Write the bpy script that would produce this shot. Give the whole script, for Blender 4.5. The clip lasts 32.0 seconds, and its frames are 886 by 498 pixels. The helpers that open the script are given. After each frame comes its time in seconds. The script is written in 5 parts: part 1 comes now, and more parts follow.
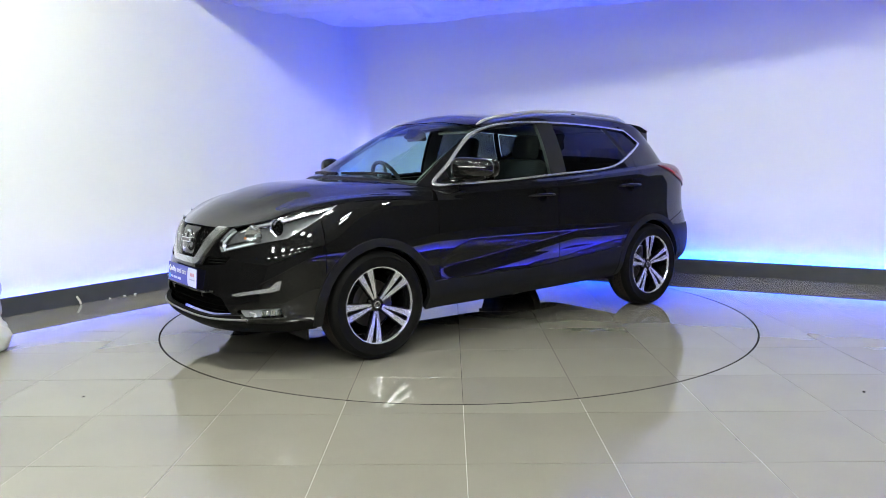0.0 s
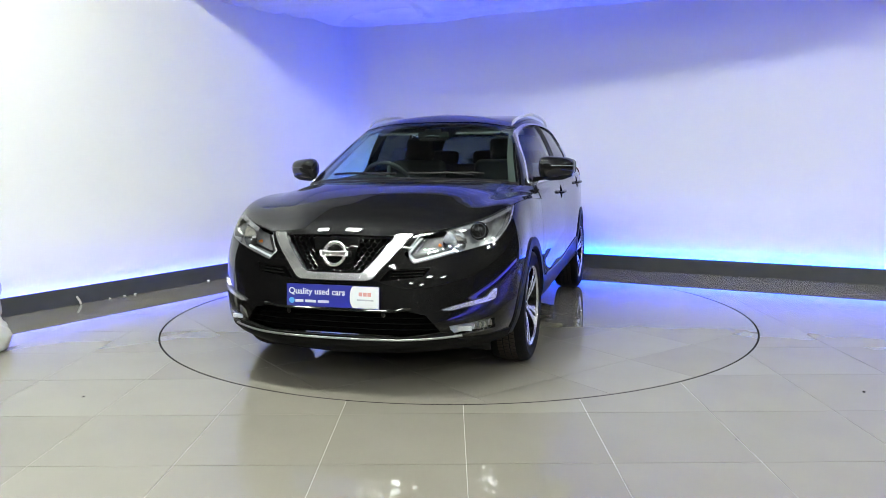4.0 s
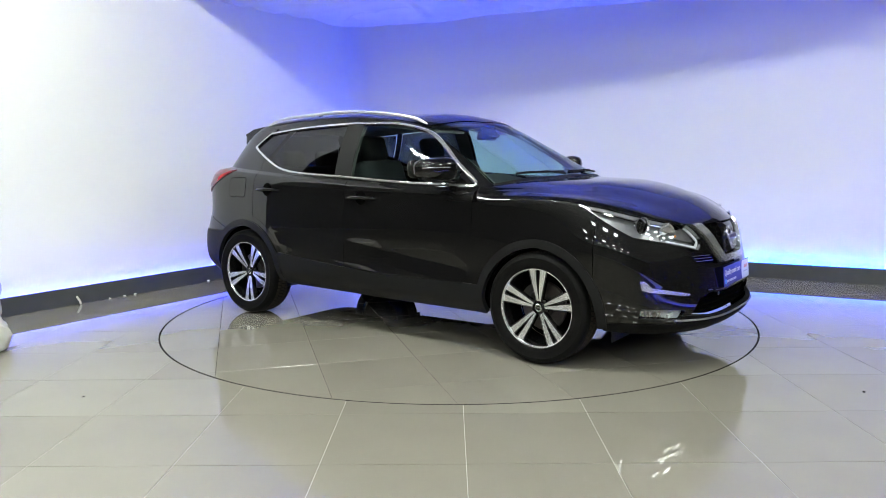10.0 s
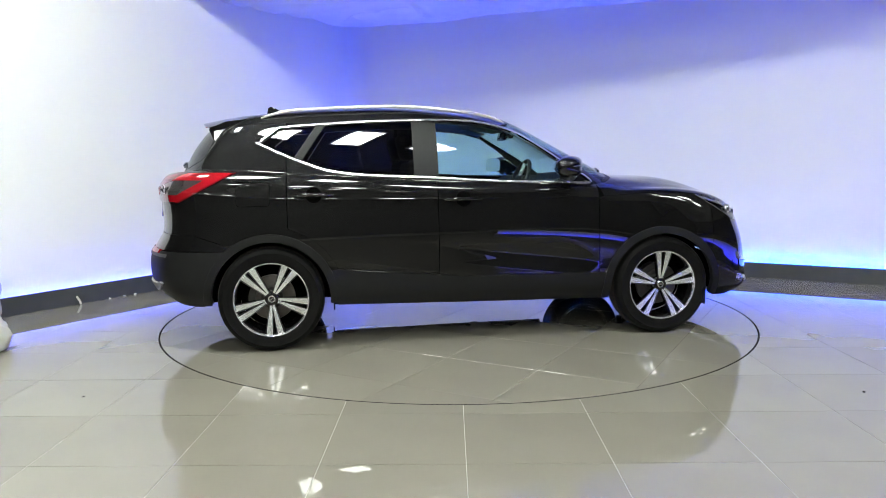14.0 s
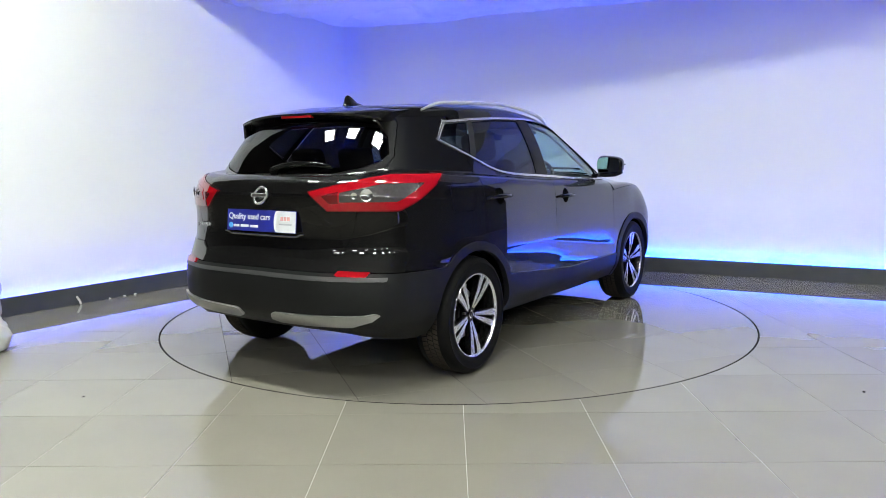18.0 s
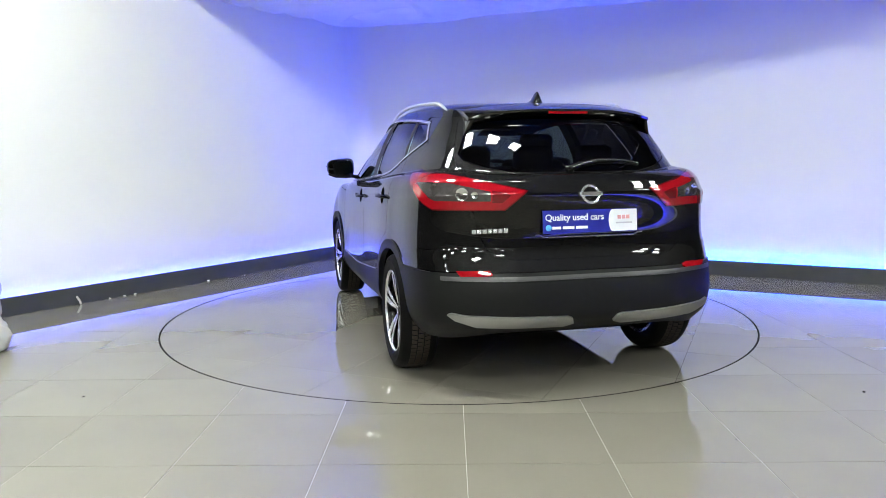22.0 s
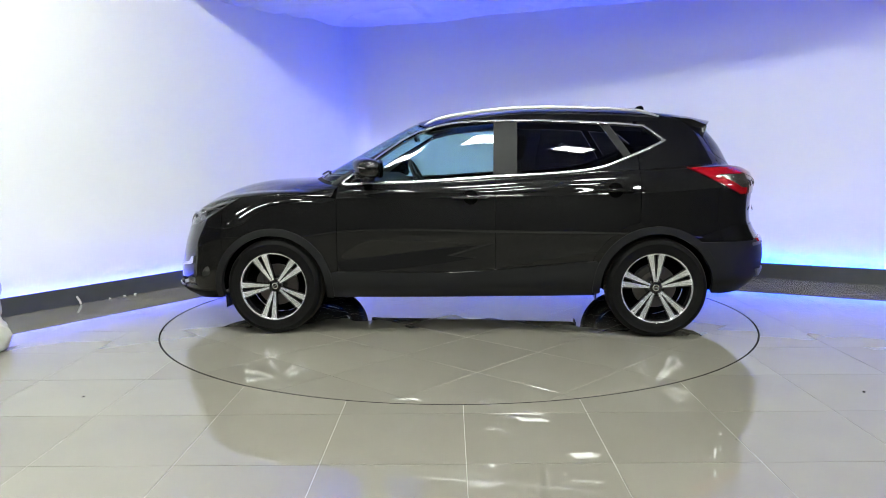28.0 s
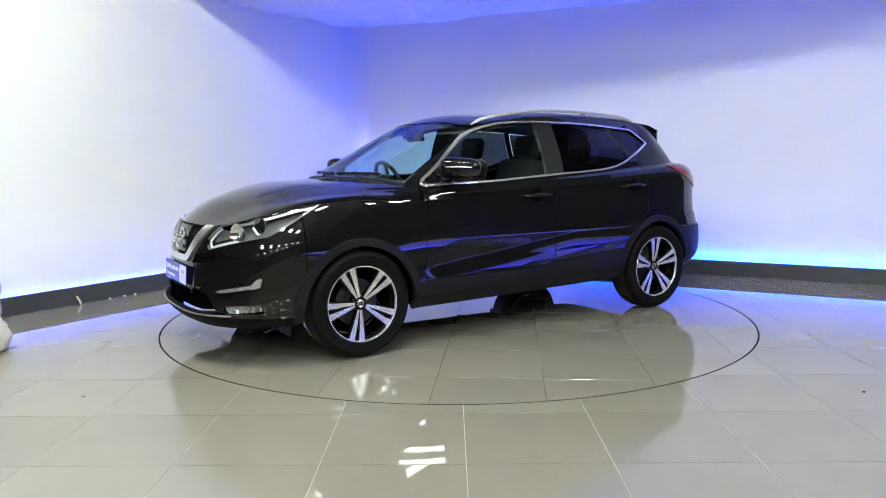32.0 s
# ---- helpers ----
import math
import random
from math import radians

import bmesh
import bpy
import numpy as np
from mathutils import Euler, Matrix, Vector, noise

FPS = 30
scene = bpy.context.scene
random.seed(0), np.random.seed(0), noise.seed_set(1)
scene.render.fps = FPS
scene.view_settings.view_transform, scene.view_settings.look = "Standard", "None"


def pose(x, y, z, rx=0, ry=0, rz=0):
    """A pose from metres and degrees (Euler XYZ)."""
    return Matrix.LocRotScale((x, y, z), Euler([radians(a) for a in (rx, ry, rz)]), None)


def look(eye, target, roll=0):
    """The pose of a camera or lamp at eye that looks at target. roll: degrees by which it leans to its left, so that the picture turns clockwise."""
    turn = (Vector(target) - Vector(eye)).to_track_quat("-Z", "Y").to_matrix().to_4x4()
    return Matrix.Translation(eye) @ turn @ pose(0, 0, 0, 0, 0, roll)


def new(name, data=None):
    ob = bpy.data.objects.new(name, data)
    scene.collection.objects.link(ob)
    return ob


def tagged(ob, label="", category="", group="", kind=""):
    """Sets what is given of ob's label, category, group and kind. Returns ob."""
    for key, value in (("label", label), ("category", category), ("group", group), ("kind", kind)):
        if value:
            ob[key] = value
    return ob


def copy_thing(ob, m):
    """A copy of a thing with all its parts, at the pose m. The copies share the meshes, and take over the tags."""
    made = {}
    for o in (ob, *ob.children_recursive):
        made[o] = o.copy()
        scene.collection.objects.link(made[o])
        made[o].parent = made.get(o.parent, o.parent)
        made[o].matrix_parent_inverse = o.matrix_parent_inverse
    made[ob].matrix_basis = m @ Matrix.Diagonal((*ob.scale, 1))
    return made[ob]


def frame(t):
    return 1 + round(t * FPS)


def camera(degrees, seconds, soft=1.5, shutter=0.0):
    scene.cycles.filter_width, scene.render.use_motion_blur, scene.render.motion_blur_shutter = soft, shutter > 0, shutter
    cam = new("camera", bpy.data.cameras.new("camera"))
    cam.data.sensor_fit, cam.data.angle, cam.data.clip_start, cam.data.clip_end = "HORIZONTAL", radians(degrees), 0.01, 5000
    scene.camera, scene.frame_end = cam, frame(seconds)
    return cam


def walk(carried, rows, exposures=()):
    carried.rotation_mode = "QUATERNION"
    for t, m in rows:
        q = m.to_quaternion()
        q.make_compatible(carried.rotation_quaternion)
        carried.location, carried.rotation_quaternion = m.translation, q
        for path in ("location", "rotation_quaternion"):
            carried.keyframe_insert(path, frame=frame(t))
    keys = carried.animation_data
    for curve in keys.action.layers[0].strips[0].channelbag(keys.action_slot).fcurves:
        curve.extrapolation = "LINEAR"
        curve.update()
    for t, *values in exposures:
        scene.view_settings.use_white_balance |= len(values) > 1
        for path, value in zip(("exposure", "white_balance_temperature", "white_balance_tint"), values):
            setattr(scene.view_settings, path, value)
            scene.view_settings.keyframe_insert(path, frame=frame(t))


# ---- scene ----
# ================= camera =================
cam = camera(61.82, 32.0, soft=0.6)
EYE_AT = Vector((-0.0652, -5.8333, 1.228))
YAW, PITCH = radians(0.58), radians(-7.033)
FORWARD = Vector((-math.sin(YAW) * math.cos(PITCH), math.cos(YAW) * math.cos(PITCH), math.sin(PITCH)))
STAND = look(EYE_AT, EYE_AT + FORWARD, -0.588)
walk(cam, [(0, STAND), (32.0, STAND)], exposures=[(0, 0.0), (32.0, 0.0)])

# turntable angle in degrees, by seconds
TURN = [(0, -141.34), (0.5, -140.65), (1, -138.45), (1.5, -134.75), (2, -129.35), (2.5, -123.5), (3, -117.45), (4, -105.41),
        (5, -93.41), (6, -81.58), (7, -69.86), (8, -58.28), (9, -46.8), (10, -35.45), (11, -24.1), (12, -12.88), (13, -1.5),
        (14, 10.05), (15, 21.93), (16, 33.8), (17, 45.85), (18, 57.9), (19, 69.98), (20, 82.02), (21, 93.95), (22, 105.84),
        (23, 117.57), (24, 129.18), (25, 140.85), (26, 152.54), (27, 164.3), (28, 176.2), (29, 188.0), (29.5, 193.85),
        (30, 199.65), (30.5, 205.2), (31, 210.15), (31.5, 212.95), (32, 214.14)]
GRID_TURN = -0.641
CAR_SHIFT = (-0.067, -0.092)

# ================= world and light =================
world = bpy.data.worlds.new("hall_dusk")
scene.world = world
world.use_nodes = True
world.node_tree.nodes["Background"].inputs[0].default_value = (0.6, 0.7, 1.0, 1)
world.node_tree.nodes["Background"].inputs[1].default_value = 0.02
PANEL_GLOW = 107.0      # ceiling light panels of the hall
STRIP_GLOW = (35.0, 163.0)      # blue strips on the short and the long plinth
STRIP_COLOUR = (0.0, 0.050, 1.0)

# ================= materials =================


def material(name, colour, rough=0.5, metal=0.0, coat=0.0, spec=0.5, vary=0.0, vary_scale=6.0, bump=0.0, bump_scale=80.0,
             rough_vary=0.0, trans=0.0, ior=1.5, glow=None, strength=0.0, per_piece=0.0, colour2=None):
    m = bpy.data.materials.new(name)
    m.use_nodes = True
    nt = m.node_tree
    b = nt.nodes["Principled BSDF"]
    b.inputs["Base Color"].default_value = (*colour, 1)
    b.inputs["Roughness"].default_value = rough
    b.inputs["Metallic"].default_value = metal
    b.inputs["Coat Weight"].default_value = coat
    b.inputs["Coat Roughness"].default_value = 0.012
    b.inputs["Coat IOR"].default_value = 1.52
    b.inputs["Specular IOR Level"].default_value = spec
    b.inputs["IOR"].default_value = ior
    b.inputs["Transmission Weight"].default_value = trans
    if glow:
        b.inputs["Emission Color"].default_value = (*glow, 1)
        b.inputs["Emission Strength"].default_value = strength
    tc = nt.nodes.new("ShaderNodeTexCoord")
    if vary or colour2:
        n1 = nt.nodes.new("ShaderNodeTexNoise")
        n1.inputs["Scale"].default_value = vary_scale
        n1.inputs["Detail"].default_value = 6
        nt.links.new(tc.outputs["Object"], n1.inputs["Vector"])
        mx = nt.nodes.new("ShaderNodeMix")
        mx.data_type = "RGBA"
        c2 = colour2 or tuple(min(1, c * (1 + vary)) for c in colour)
        c1 = colour if colour2 else tuple(c * (1 - vary) for c in colour)
        mx.inputs[6].default_value = (*c1, 1)
        mx.inputs[7].default_value = (*c2, 1)
        nt.links.new(n1.outputs["Fac"], mx.inputs[0])
        out = mx.outputs[2]
        if per_piece:
            oi = nt.nodes.new("ShaderNodeObjectInfo")
            mr = nt.nodes.new("ShaderNodeMapRange")
            mr.inputs[3].default_value, mr.inputs[4].default_value = 1 - per_piece, 1 + per_piece
            hs = nt.nodes.new("ShaderNodeHueSaturation")
            nt.links.new(oi.outputs["Random"], mr.inputs[0])
            nt.links.new(mr.outputs[0], hs.inputs["Value"])
            nt.links.new(out, hs.inputs["Color"])
            out = hs.outputs[0]
        nt.links.new(out, b.inputs["Base Color"])
    if rough_vary:
        n2 = nt.nodes.new("ShaderNodeTexNoise")
        n2.inputs["Scale"].default_value = vary_scale * 0.6
        n2.inputs["Detail"].default_value = 5
        nt.links.new(tc.outputs["Object"], n2.inputs["Vector"])
        mr = nt.nodes.new("ShaderNodeMapRange")
        mr.inputs[1].default_value, mr.inputs[2].default_value = 0.35, 0.7
        mr.inputs[3].default_value, mr.inputs[4].default_value = max(0, rough - rough_vary), rough + rough_vary
        nt.links.new(n2.outputs["Fac"], mr.inputs[0])
        nt.links.new(mr.outputs[0], b.inputs["Roughness"])
    if bump:
        n3 = nt.nodes.new("ShaderNodeTexNoise")
        n3.inputs["Scale"].default_value = bump_scale
        n3.inputs["Detail"].default_value = 4
        nt.links.new(tc.outputs["Object"], n3.inputs["Vector"])
        bp = nt.nodes.new("ShaderNodeBump")
        bp.inputs["Strength"].default_value = 1.0
        bp.inputs["Distance"].default_value = bump
        nt.links.new(n3.outputs["Fac"], bp.inputs["Height"])
        nt.links.new(bp.outputs["Normal"], b.inputs["Normal"])
    return m


def glass(name, tint, rough=0.0, clear=0.9):
    """Thin pane: see-through tint with a mirror gloss."""
    m = bpy.data.materials.new(name)
    m.use_nodes = True
    nt = m.node_tree
    nt.nodes.clear()
    out = nt.nodes.new("ShaderNodeOutputMaterial")
    tr = nt.nodes.new("ShaderNodeBsdfTransparent")
    tr.inputs[0].default_value = (*(c * clear for c in tint), 1)
    gl = nt.nodes.new("ShaderNodeBsdfGlossy")
    gl.inputs["Roughness"].default_value = rough
    lw = nt.nodes.new("ShaderNodeLayerWeight")
    pw = nt.nodes.new("ShaderNodeMath")
    pw.operation = "POWER"
    pw.inputs[1].default_value = 4.5
    nt.links.new(lw.outputs["Facing"], pw.inputs[0])
    ad = nt.nodes.new("ShaderNodeMath")
    ad.operation = "MULTIPLY_ADD"
    ad.inputs[1].default_value, ad.inputs[2].default_value = 0.93, 0.055
    nt.links.new(pw.outputs[0], ad.inputs[0])
    mx = nt.nodes.new("ShaderNodeMixShader")
    nt.links.new(ad.outputs[0], mx.inputs[0])
    nt.links.new(tr.outputs[0], mx.inputs[1])
    nt.links.new(gl.outputs[0], mx.inputs[2])
    nt.links.new(mx.outputs[0], out.inputs[0])
    return m


M_WALL = material("white_wall_paint", (0.84, 0.84, 0.84), 0.75, vary=0.015, vary_scale=1.2, bump=0.0006, bump_scale=140)
M_PLINTH = material("dark_grey_plinth_paint", (0.060, 0.062, 0.067), 0.42, vary=0.15, vary_scale=9, rough_vary=0.08, bump=0.0004)
M_TILE = material("polished_greige_porcelain", (0.192, 0.178, 0.150), 0.010, spec=0.9, coat=0.1, colour2=(0.226, 0.209, 0.178), vary_scale=2.2, per_piece=0.05,
                  bump=0.00002, bump_scale=5)
M_GROUT = material("tile_grout", (0.33, 0.315, 0.285), 0.8, vary=0.3, vary_scale=3)
M_GROUT_DARK = material("dark_joint", (0.015, 0.014, 0.013), 0.95, spec=0.0, vary=0.2, vary_scale=12)
M_CLOTH = material("white_ceiling_cloth", (0.78, 0.78, 0.78), 0.85, vary=0.03, vary_scale=3, bump=0.004, bump_scale=14)
M_HALL = material("hall_wall_grey", (0.040, 0.040, 0.041), 0.8, vary=0.08, vary_scale=1.0)
M_HALL_CEIL = material("hall_ceiling_dark", (0.11, 0.108, 0.105), 0.9, vary=0.1, vary_scale=1.0)
M_PANEL = material("light_panel_diffuser", (0.9, 0.9, 0.88), 0.6, glow=(0.94, 1.0, 0.92), strength=PANEL_GLOW)
M_PANEL_FRAME = material("white_light_frame", (0.7, 0.7, 0.7), 0.5)
M_STRIP = material("blue_led_strip", (0.2, 0.3, 0.9), 0.5, glow=(0.03, 0.05, 1.0), strength=STRIP_GLOW[0])
M_STRIP_LOW = material("dim_blue_led_strip", (0.2, 0.3, 0.9), 0.5, glow=(0.02, 0.02, 1.0), strength=80.0)
M_STRIP_LONG = material("bright_blue_led_strip", (0.2, 0.3, 0.9), 0.5, glow=STRIP_COLOUR, strength=STRIP_GLOW[1])

M_PAINT = material("black_metallic_paint", (0.0030, 0.0028, 0.0030), 0.45, coat=1.0, spec=0.08, vary=0.1, vary_scale=40)
M_SHELL = material("black_inner_shell", (0.003, 0.003, 0.003), 0.9, spec=0.0)
M_CLAD = material("grained_black_plastic", (0.0075, 0.0075, 0.008), 0.5, spec=0.2, vary=0.15, vary_scale=30, bump=0.0003, bump_scale=500)
M_GLOSS = material("gloss_black_plastic", (0.006, 0.006, 0.006), 0.08, spec=0.5)
M_PILLAR = material("satin_pillar_film", (0.014, 0.014, 0.0145), 0.5, spec=0.2, vary=0.1, vary_scale=40)
M_CHROME = material("chrome", (0.85, 0.85, 0.86), 0.08, metal=1.0)
M_VEE = material("satin_chrome", (0.84, 0.84, 0.85), 0.24, metal=0.85)
M_SATIN = material("satin_silver", (0.30, 0.297, 0.288), 0.38, metal=0.75)
# paler than the cladding: the highlight on the bumper ledge is put into the colour
M_LEDGE_SHEEN = material("ledge_highlight_satin", (0.07, 0.07, 0.072), 0.35, metal=0.4, vary=0.2, vary_scale=12)
M_RAIL = material("brushed_aluminium_rail", (0.80, 0.79, 0.77), 0.3, metal=0.6)
M_RUBBER = material("tyre_rubber", (0.0045, 0.0043, 0.0042), 0.65, spec=0.10, vary=0.2, vary_scale=25, bump=0.0006, bump_scale=200)
M_RIM = material("machined_alloy", (0.80, 0.80, 0.81), 0.24, metal=0.75)
M_RIM_DARK = material("gloss_black_alloy", (0.006, 0.006, 0.0065), 0.15, spec=0.3)
M_TREAD = material("worn_tread_rubber", (0.035, 0.029, 0.023), 0.85, spec=0.15, vary=0.25, vary_scale=30)
M_BRAKE = material("brake_steel", (0.11, 0.10, 0.095), 0.4, metal=0.9, vary=0.15, vary_scale=40)
M_CAST = material("cast_iron_caliper", (0.035, 0.033, 0.031), 0.6, metal=0.5, vary=0.2, vary_scale=50)
G_CLEAR = glass("clear_window_glass", (0.62, 0.83, 0.80), 0, 0.95)
G_DARK = glass("privacy_glass", (0.10, 0.10, 0.115), 0, 0.9)
G_LENS = glass("clear_lamp_lens", (0.95, 0.96, 0.97), 0, 0.97)
M_RED = material("red_lamp_plastic", (0.30, 0.004, 0.010), 0.06, coat=0.8, spec=0.6, vary=0.1, vary_scale=60)
M_RED_DARK = material("dark_red_lamp_plastic", (0.13, 0.003, 0.006), 0.08, coat=0.8)
M_LAMP_CLEAR = material("smoked_clear_lamp_insert", (0.11, 0.10, 0.10), 0.15, metal=0.6, coat=0.6, vary=0.4, vary_scale=50)
M_LAMP_DARK = material("lamp_housing_grey", (0.36, 0.36, 0.38), 0.22, metal=0.65, vary=0.3, vary_scale=30)
M_LAMP_BLACK = material("smoked_lamp_housing", (0.20, 0.20, 0.21), 0.25, metal=0.3, vary=0.3, vary_scale=30)
M_REFLECT = material("lamp_reflector", (0.82, 0.83, 0.85), 0.12, metal=1.0)
M_AMBER = material("amber_bulb", (0.7, 0.22, 0.05), 0.2, coat=0.5)
M_DRL = material("clear_light_guide", (0.62, 0.64, 0.68), 0.2, coat=0.7)
M_PLATE_BLUE = material("blue_plate_plastic", (0.022, 0.028, 0.30), 0.3, coat=0.4)
M_PLATE_WHITE = material("white_plate_plastic", (0.75, 0.76, 0.80), 0.3, coat=0.4)
M_PLATE_RED = material("pale_red_print", (0.65, 0.30, 0.30), 0.5)
M_PLATE_GREY = material("pale_grey_print", (0.45, 0.46, 0.52), 0.5)
M_PLATE_CYAN = material("light_blue_print", (0.10, 0.42, 0.80), 0.4)
M_TRIM_IN = material("charcoal_cabin_trim", (0.016, 0.016, 0.017), 0.7, vary=0.15, vary_scale=20, bump=0.0004, bump_scale=300)
M_SEAT = material("charcoal_seat_cloth", (0.013, 0.013, 0.014), 0.9, vary=0.2, vary_scale=60, bump=0.0008, bump_scale=400)
M_LINING = material("pale_grey_headlining", (0.42, 0.41, 0.39), 0.9, vary=0.05, vary_scale=10)
M_POST_IN = material("grey_pillar_lining", (0.11, 0.107, 0.10), 0.9, vary=0.05, vary_scale=10)
M_MIRROR = material("mirror_glass", (0.8, 0.82, 0.84), 0.02, metal=1.0)
M_BAG = material("off_white_sack_cloth", (0.52, 0.50, 0.46), 0.8, vary=0.08, vary_scale=6, bump=0.003, bump_scale=20)
M_LITTER = material("white_litter", (0.8, 0.79, 0.76), 0.7, vary=0.1)

# ================= mesh helpers =================


def part(name, bm, mat, parent=None, label="", smooth=None):
    """Link a bmesh, or a (verts, faces) pair, as one mesh object under a thing or a part."""
    me = bpy.data.meshes.new(name)
    if isinstance(bm, tuple):
        me.from_pydata([tuple(v) for v in bm[0]], [], bm[1])
        me.update()
    else:
        bm.to_mesh(me)
        bm.free()
    if smooth is not None:
        me.polygons.foreach_set("use_smooth", [True] * len(me.polygons))
        me.set_sharp_from_angle(angle=radians(smooth))
    me.materials.append(mat)
    ob = new(name, me)
    if parent:
        ob.parent = parent
    if label:
        tagged(ob, label)
    return ob


def thing(name, label, category, at=None, group="", kind=""):
    ob = new(name)
    ob.empty_display_size = 0.1
    if at is not None:
        ob.matrix_basis = at
    return tagged(ob, label, category, group, kind)


def box(bm, x0, x1, y0, y1, z0, z1, bevel=0.0, m=None, seg=2):
    r = bmesh.ops.create_cube(bm, size=1.0)
    vs = r["verts"]
    for v in vs:
        v.co = Vector((x0 + (v.co.x + 0.5) * (x1 - x0), y0 + (v.co.y + 0.5) * (y1 - y0), z0 + (v.co.z + 0.5) * (z1 - z0)))
    if bevel:
        es = list({e for v in vs for e in v.link_edges})
        r = bmesh.ops.bevel(bm, geom=es, offset=bevel, segments=seg, profile=0.5, affect="EDGES")
        vs = list({v for f in r["faces"] for v in f.verts} | {v for v in vs if v.is_valid})
    if m is not None:
        bmesh.ops.transform(bm, matrix=m, verts=vs)
    return bm


def rod(path, radius, sides=10, closed=False, flat=1.0, up=(0, 0, 1)):
    """A tube along a path: (verts, faces). radius: number or list."""
    pts = [Vector(p) for p in path]
    n = len(pts)
    verts, faces = [], []
    for i, p in enumerate(pts):
        a = pts[(i - 1) % n] if closed or i else p
        b = pts[(i + 1) % n] if closed or i < n - 1 else p
        d = (b - a).normalized()
        s = d.cross(Vector(up))
        s = s.normalized() if s.length > 1e-6 else Vector((1, 0, 0))
        w = s.cross(d)
        r = radius[i] if isinstance(radius, (list, tuple)) else radius
        for k in range(sides):
            an = 2 * math.pi * k / sides
            verts.append(p + s * (r * math.cos(an)) + w * (r * flat * math.sin(an)))
    for i in range(n if closed else n - 1):
        j = (i + 1) % n
        for k in range(sides):
            q = (k + 1) % sides
            faces.append((i * sides + k, j * sides + k, j * sides + q, i * sides + q))
    if not closed:
        faces.append(tuple(range(sides)))
        faces.append(tuple((n - 1) * sides + k for k in reversed(range(sides))))
    return verts, faces


def lathe(profile, axis="y", steps=48, close=False):
    """Turn (radius, along) pairs about an axis: (verts, faces)."""
    verts, faces = [], []
    n = len(profile)
    for k in range(steps):
        a = 2 * math.pi * k / steps
        for r, h in profile:
            verts.append((r * math.cos(a), h, r * math.sin(a)) if axis == "y" else (r * math.cos(a), r * math.sin(a), h))
    for k in range(steps):
        q = (k + 1) % steps
        for i in range(n if close else n - 1):
            j = (i + 1) % n
            faces.append((k * n + i, k * n + j, q * n + j, q * n + i))
    return verts, faces


def joined(*meshes):
    verts, faces = [], []
    for v, f in meshes:
        o = len(verts)
        verts += list(v)
        faces += [tuple(i + o for i in q) for q in f]
    return verts, faces


def moved(mesh, m):
    return [m @ Vector(v) for v in mesh[0]], mesh[1]


def mirrored(mesh):
    return [(v[0], -v[1], v[2]) for v in mesh[0]], [tuple(reversed(f)) for f in mesh[1]]


def prism(poly, lo, hi, axis="z"):
    """A flat outline given depth along an axis: (verts, faces). Outline counter-clockwise."""
    n = len(poly)

    def at(p, h):
        return {"z": (p[0], p[1], h), "y": (p[0], h, p[1]), "x": (h, p[0], p[1])}[axis]
    verts = [at(p, lo) for p in poly] + [at(p, hi) for p in poly]
    faces = [tuple(reversed(range(n))), tuple(range(n, 2 * n))]
    faces += [(i, (i + 1) % n, n + (i + 1) % n, n + i) for i in range(n)]
    return verts, faces


def clip_cells(P, d, N=None):
    """Keep the part of a grid of points (nu, nv, 3) where d <= 0: verts, faces, normals."""
    nu, nv = d.shape
    verts, norms, faces, ids, cuts = [], [], [], {}, {}

    def corner(i, j):
        k = (i, j)
        if k not in ids:
            ids[k] = len(verts)
            verts.append(P[i, j])
            norms.append(N[i, j] if N is not None else None)
        return ids[k]

    def cut(a, b):
        k = (a, b) if a < b else (b, a)
        if k not in cuts:
            a, b = k
            s = d[a] / (d[a] - d[b])
            s = min(max(s, 0.001), 0.999)
            cuts[k] = len(verts)
            verts.append(P[a] + (P[b] - P[a]) * s)
            norms.append(N[a] + (N[b] - N[a]) * s if N is not None else None)
        return cuts[k]
    ins = d <= 0
    full = ins[:-1, :-1] & ins[1:, :-1] & ins[1:, 1:] & ins[:-1, 1:]
    some = ins[:-1, :-1] | ins[1:, :-1] | ins[1:, 1:] | ins[:-1, 1:]
    for i, j in zip(*np.nonzero(some)):
        i, j = int(i), int(j)
        ring = ((i, j), (i + 1, j), (i + 1, j + 1), (i, j + 1))
        if full[i, j]:
            faces.append(tuple(corner(*c) for c in ring))
            continue
        face = []
        for k in range(4):
            a, b = ring[k], ring[(k + 1) % 4]
            if ins[a]:
                face.append(corner(*a))
            if ins[a] != ins[b]:
                face.append(cut(a, b))
        if len(face) > 2:
            faces.append(tuple(face))
    return verts, faces, norms


def rim_down(verts, faces, drop):
    """Add walls along the open border; drop: one offset per vertex."""
    count = {}
    for f in faces:
        for a, b in zip(f, f[1:] + f[:1]):
            count[(a, b)] = count.get((a, b), 0) + 1
    low = {}
    verts, faces = list(verts), list(faces)
    for a, b in list(count):
        if (b, a) in count:
            continue
        for q in (a, b):
            if q not in low:
                low[q] = len(verts)
                verts.append(verts[q] + drop[q])
        faces.append((a, low[a], low[b], b))
    return verts, faces


# ================= the booth =================
CORNER = Vector((-1.205, 3.72, 0))
LEFT_ANG, RIGHT_ANG = radians(57.44), radians(-27.32)
LEFT_DIR = Vector((-math.cos(LEFT_ANG), -math.sin(LEFT_ANG), 0))      # from the corner towards the open side
RIGHT_DIR = Vector((math.cos(RIGHT_ANG), math.sin(RIGHT_ANG), 0))
PLINTH_DEEP, PLINTH_HIGH = 0.075, 0.152
WALL_HIGH = 4.7


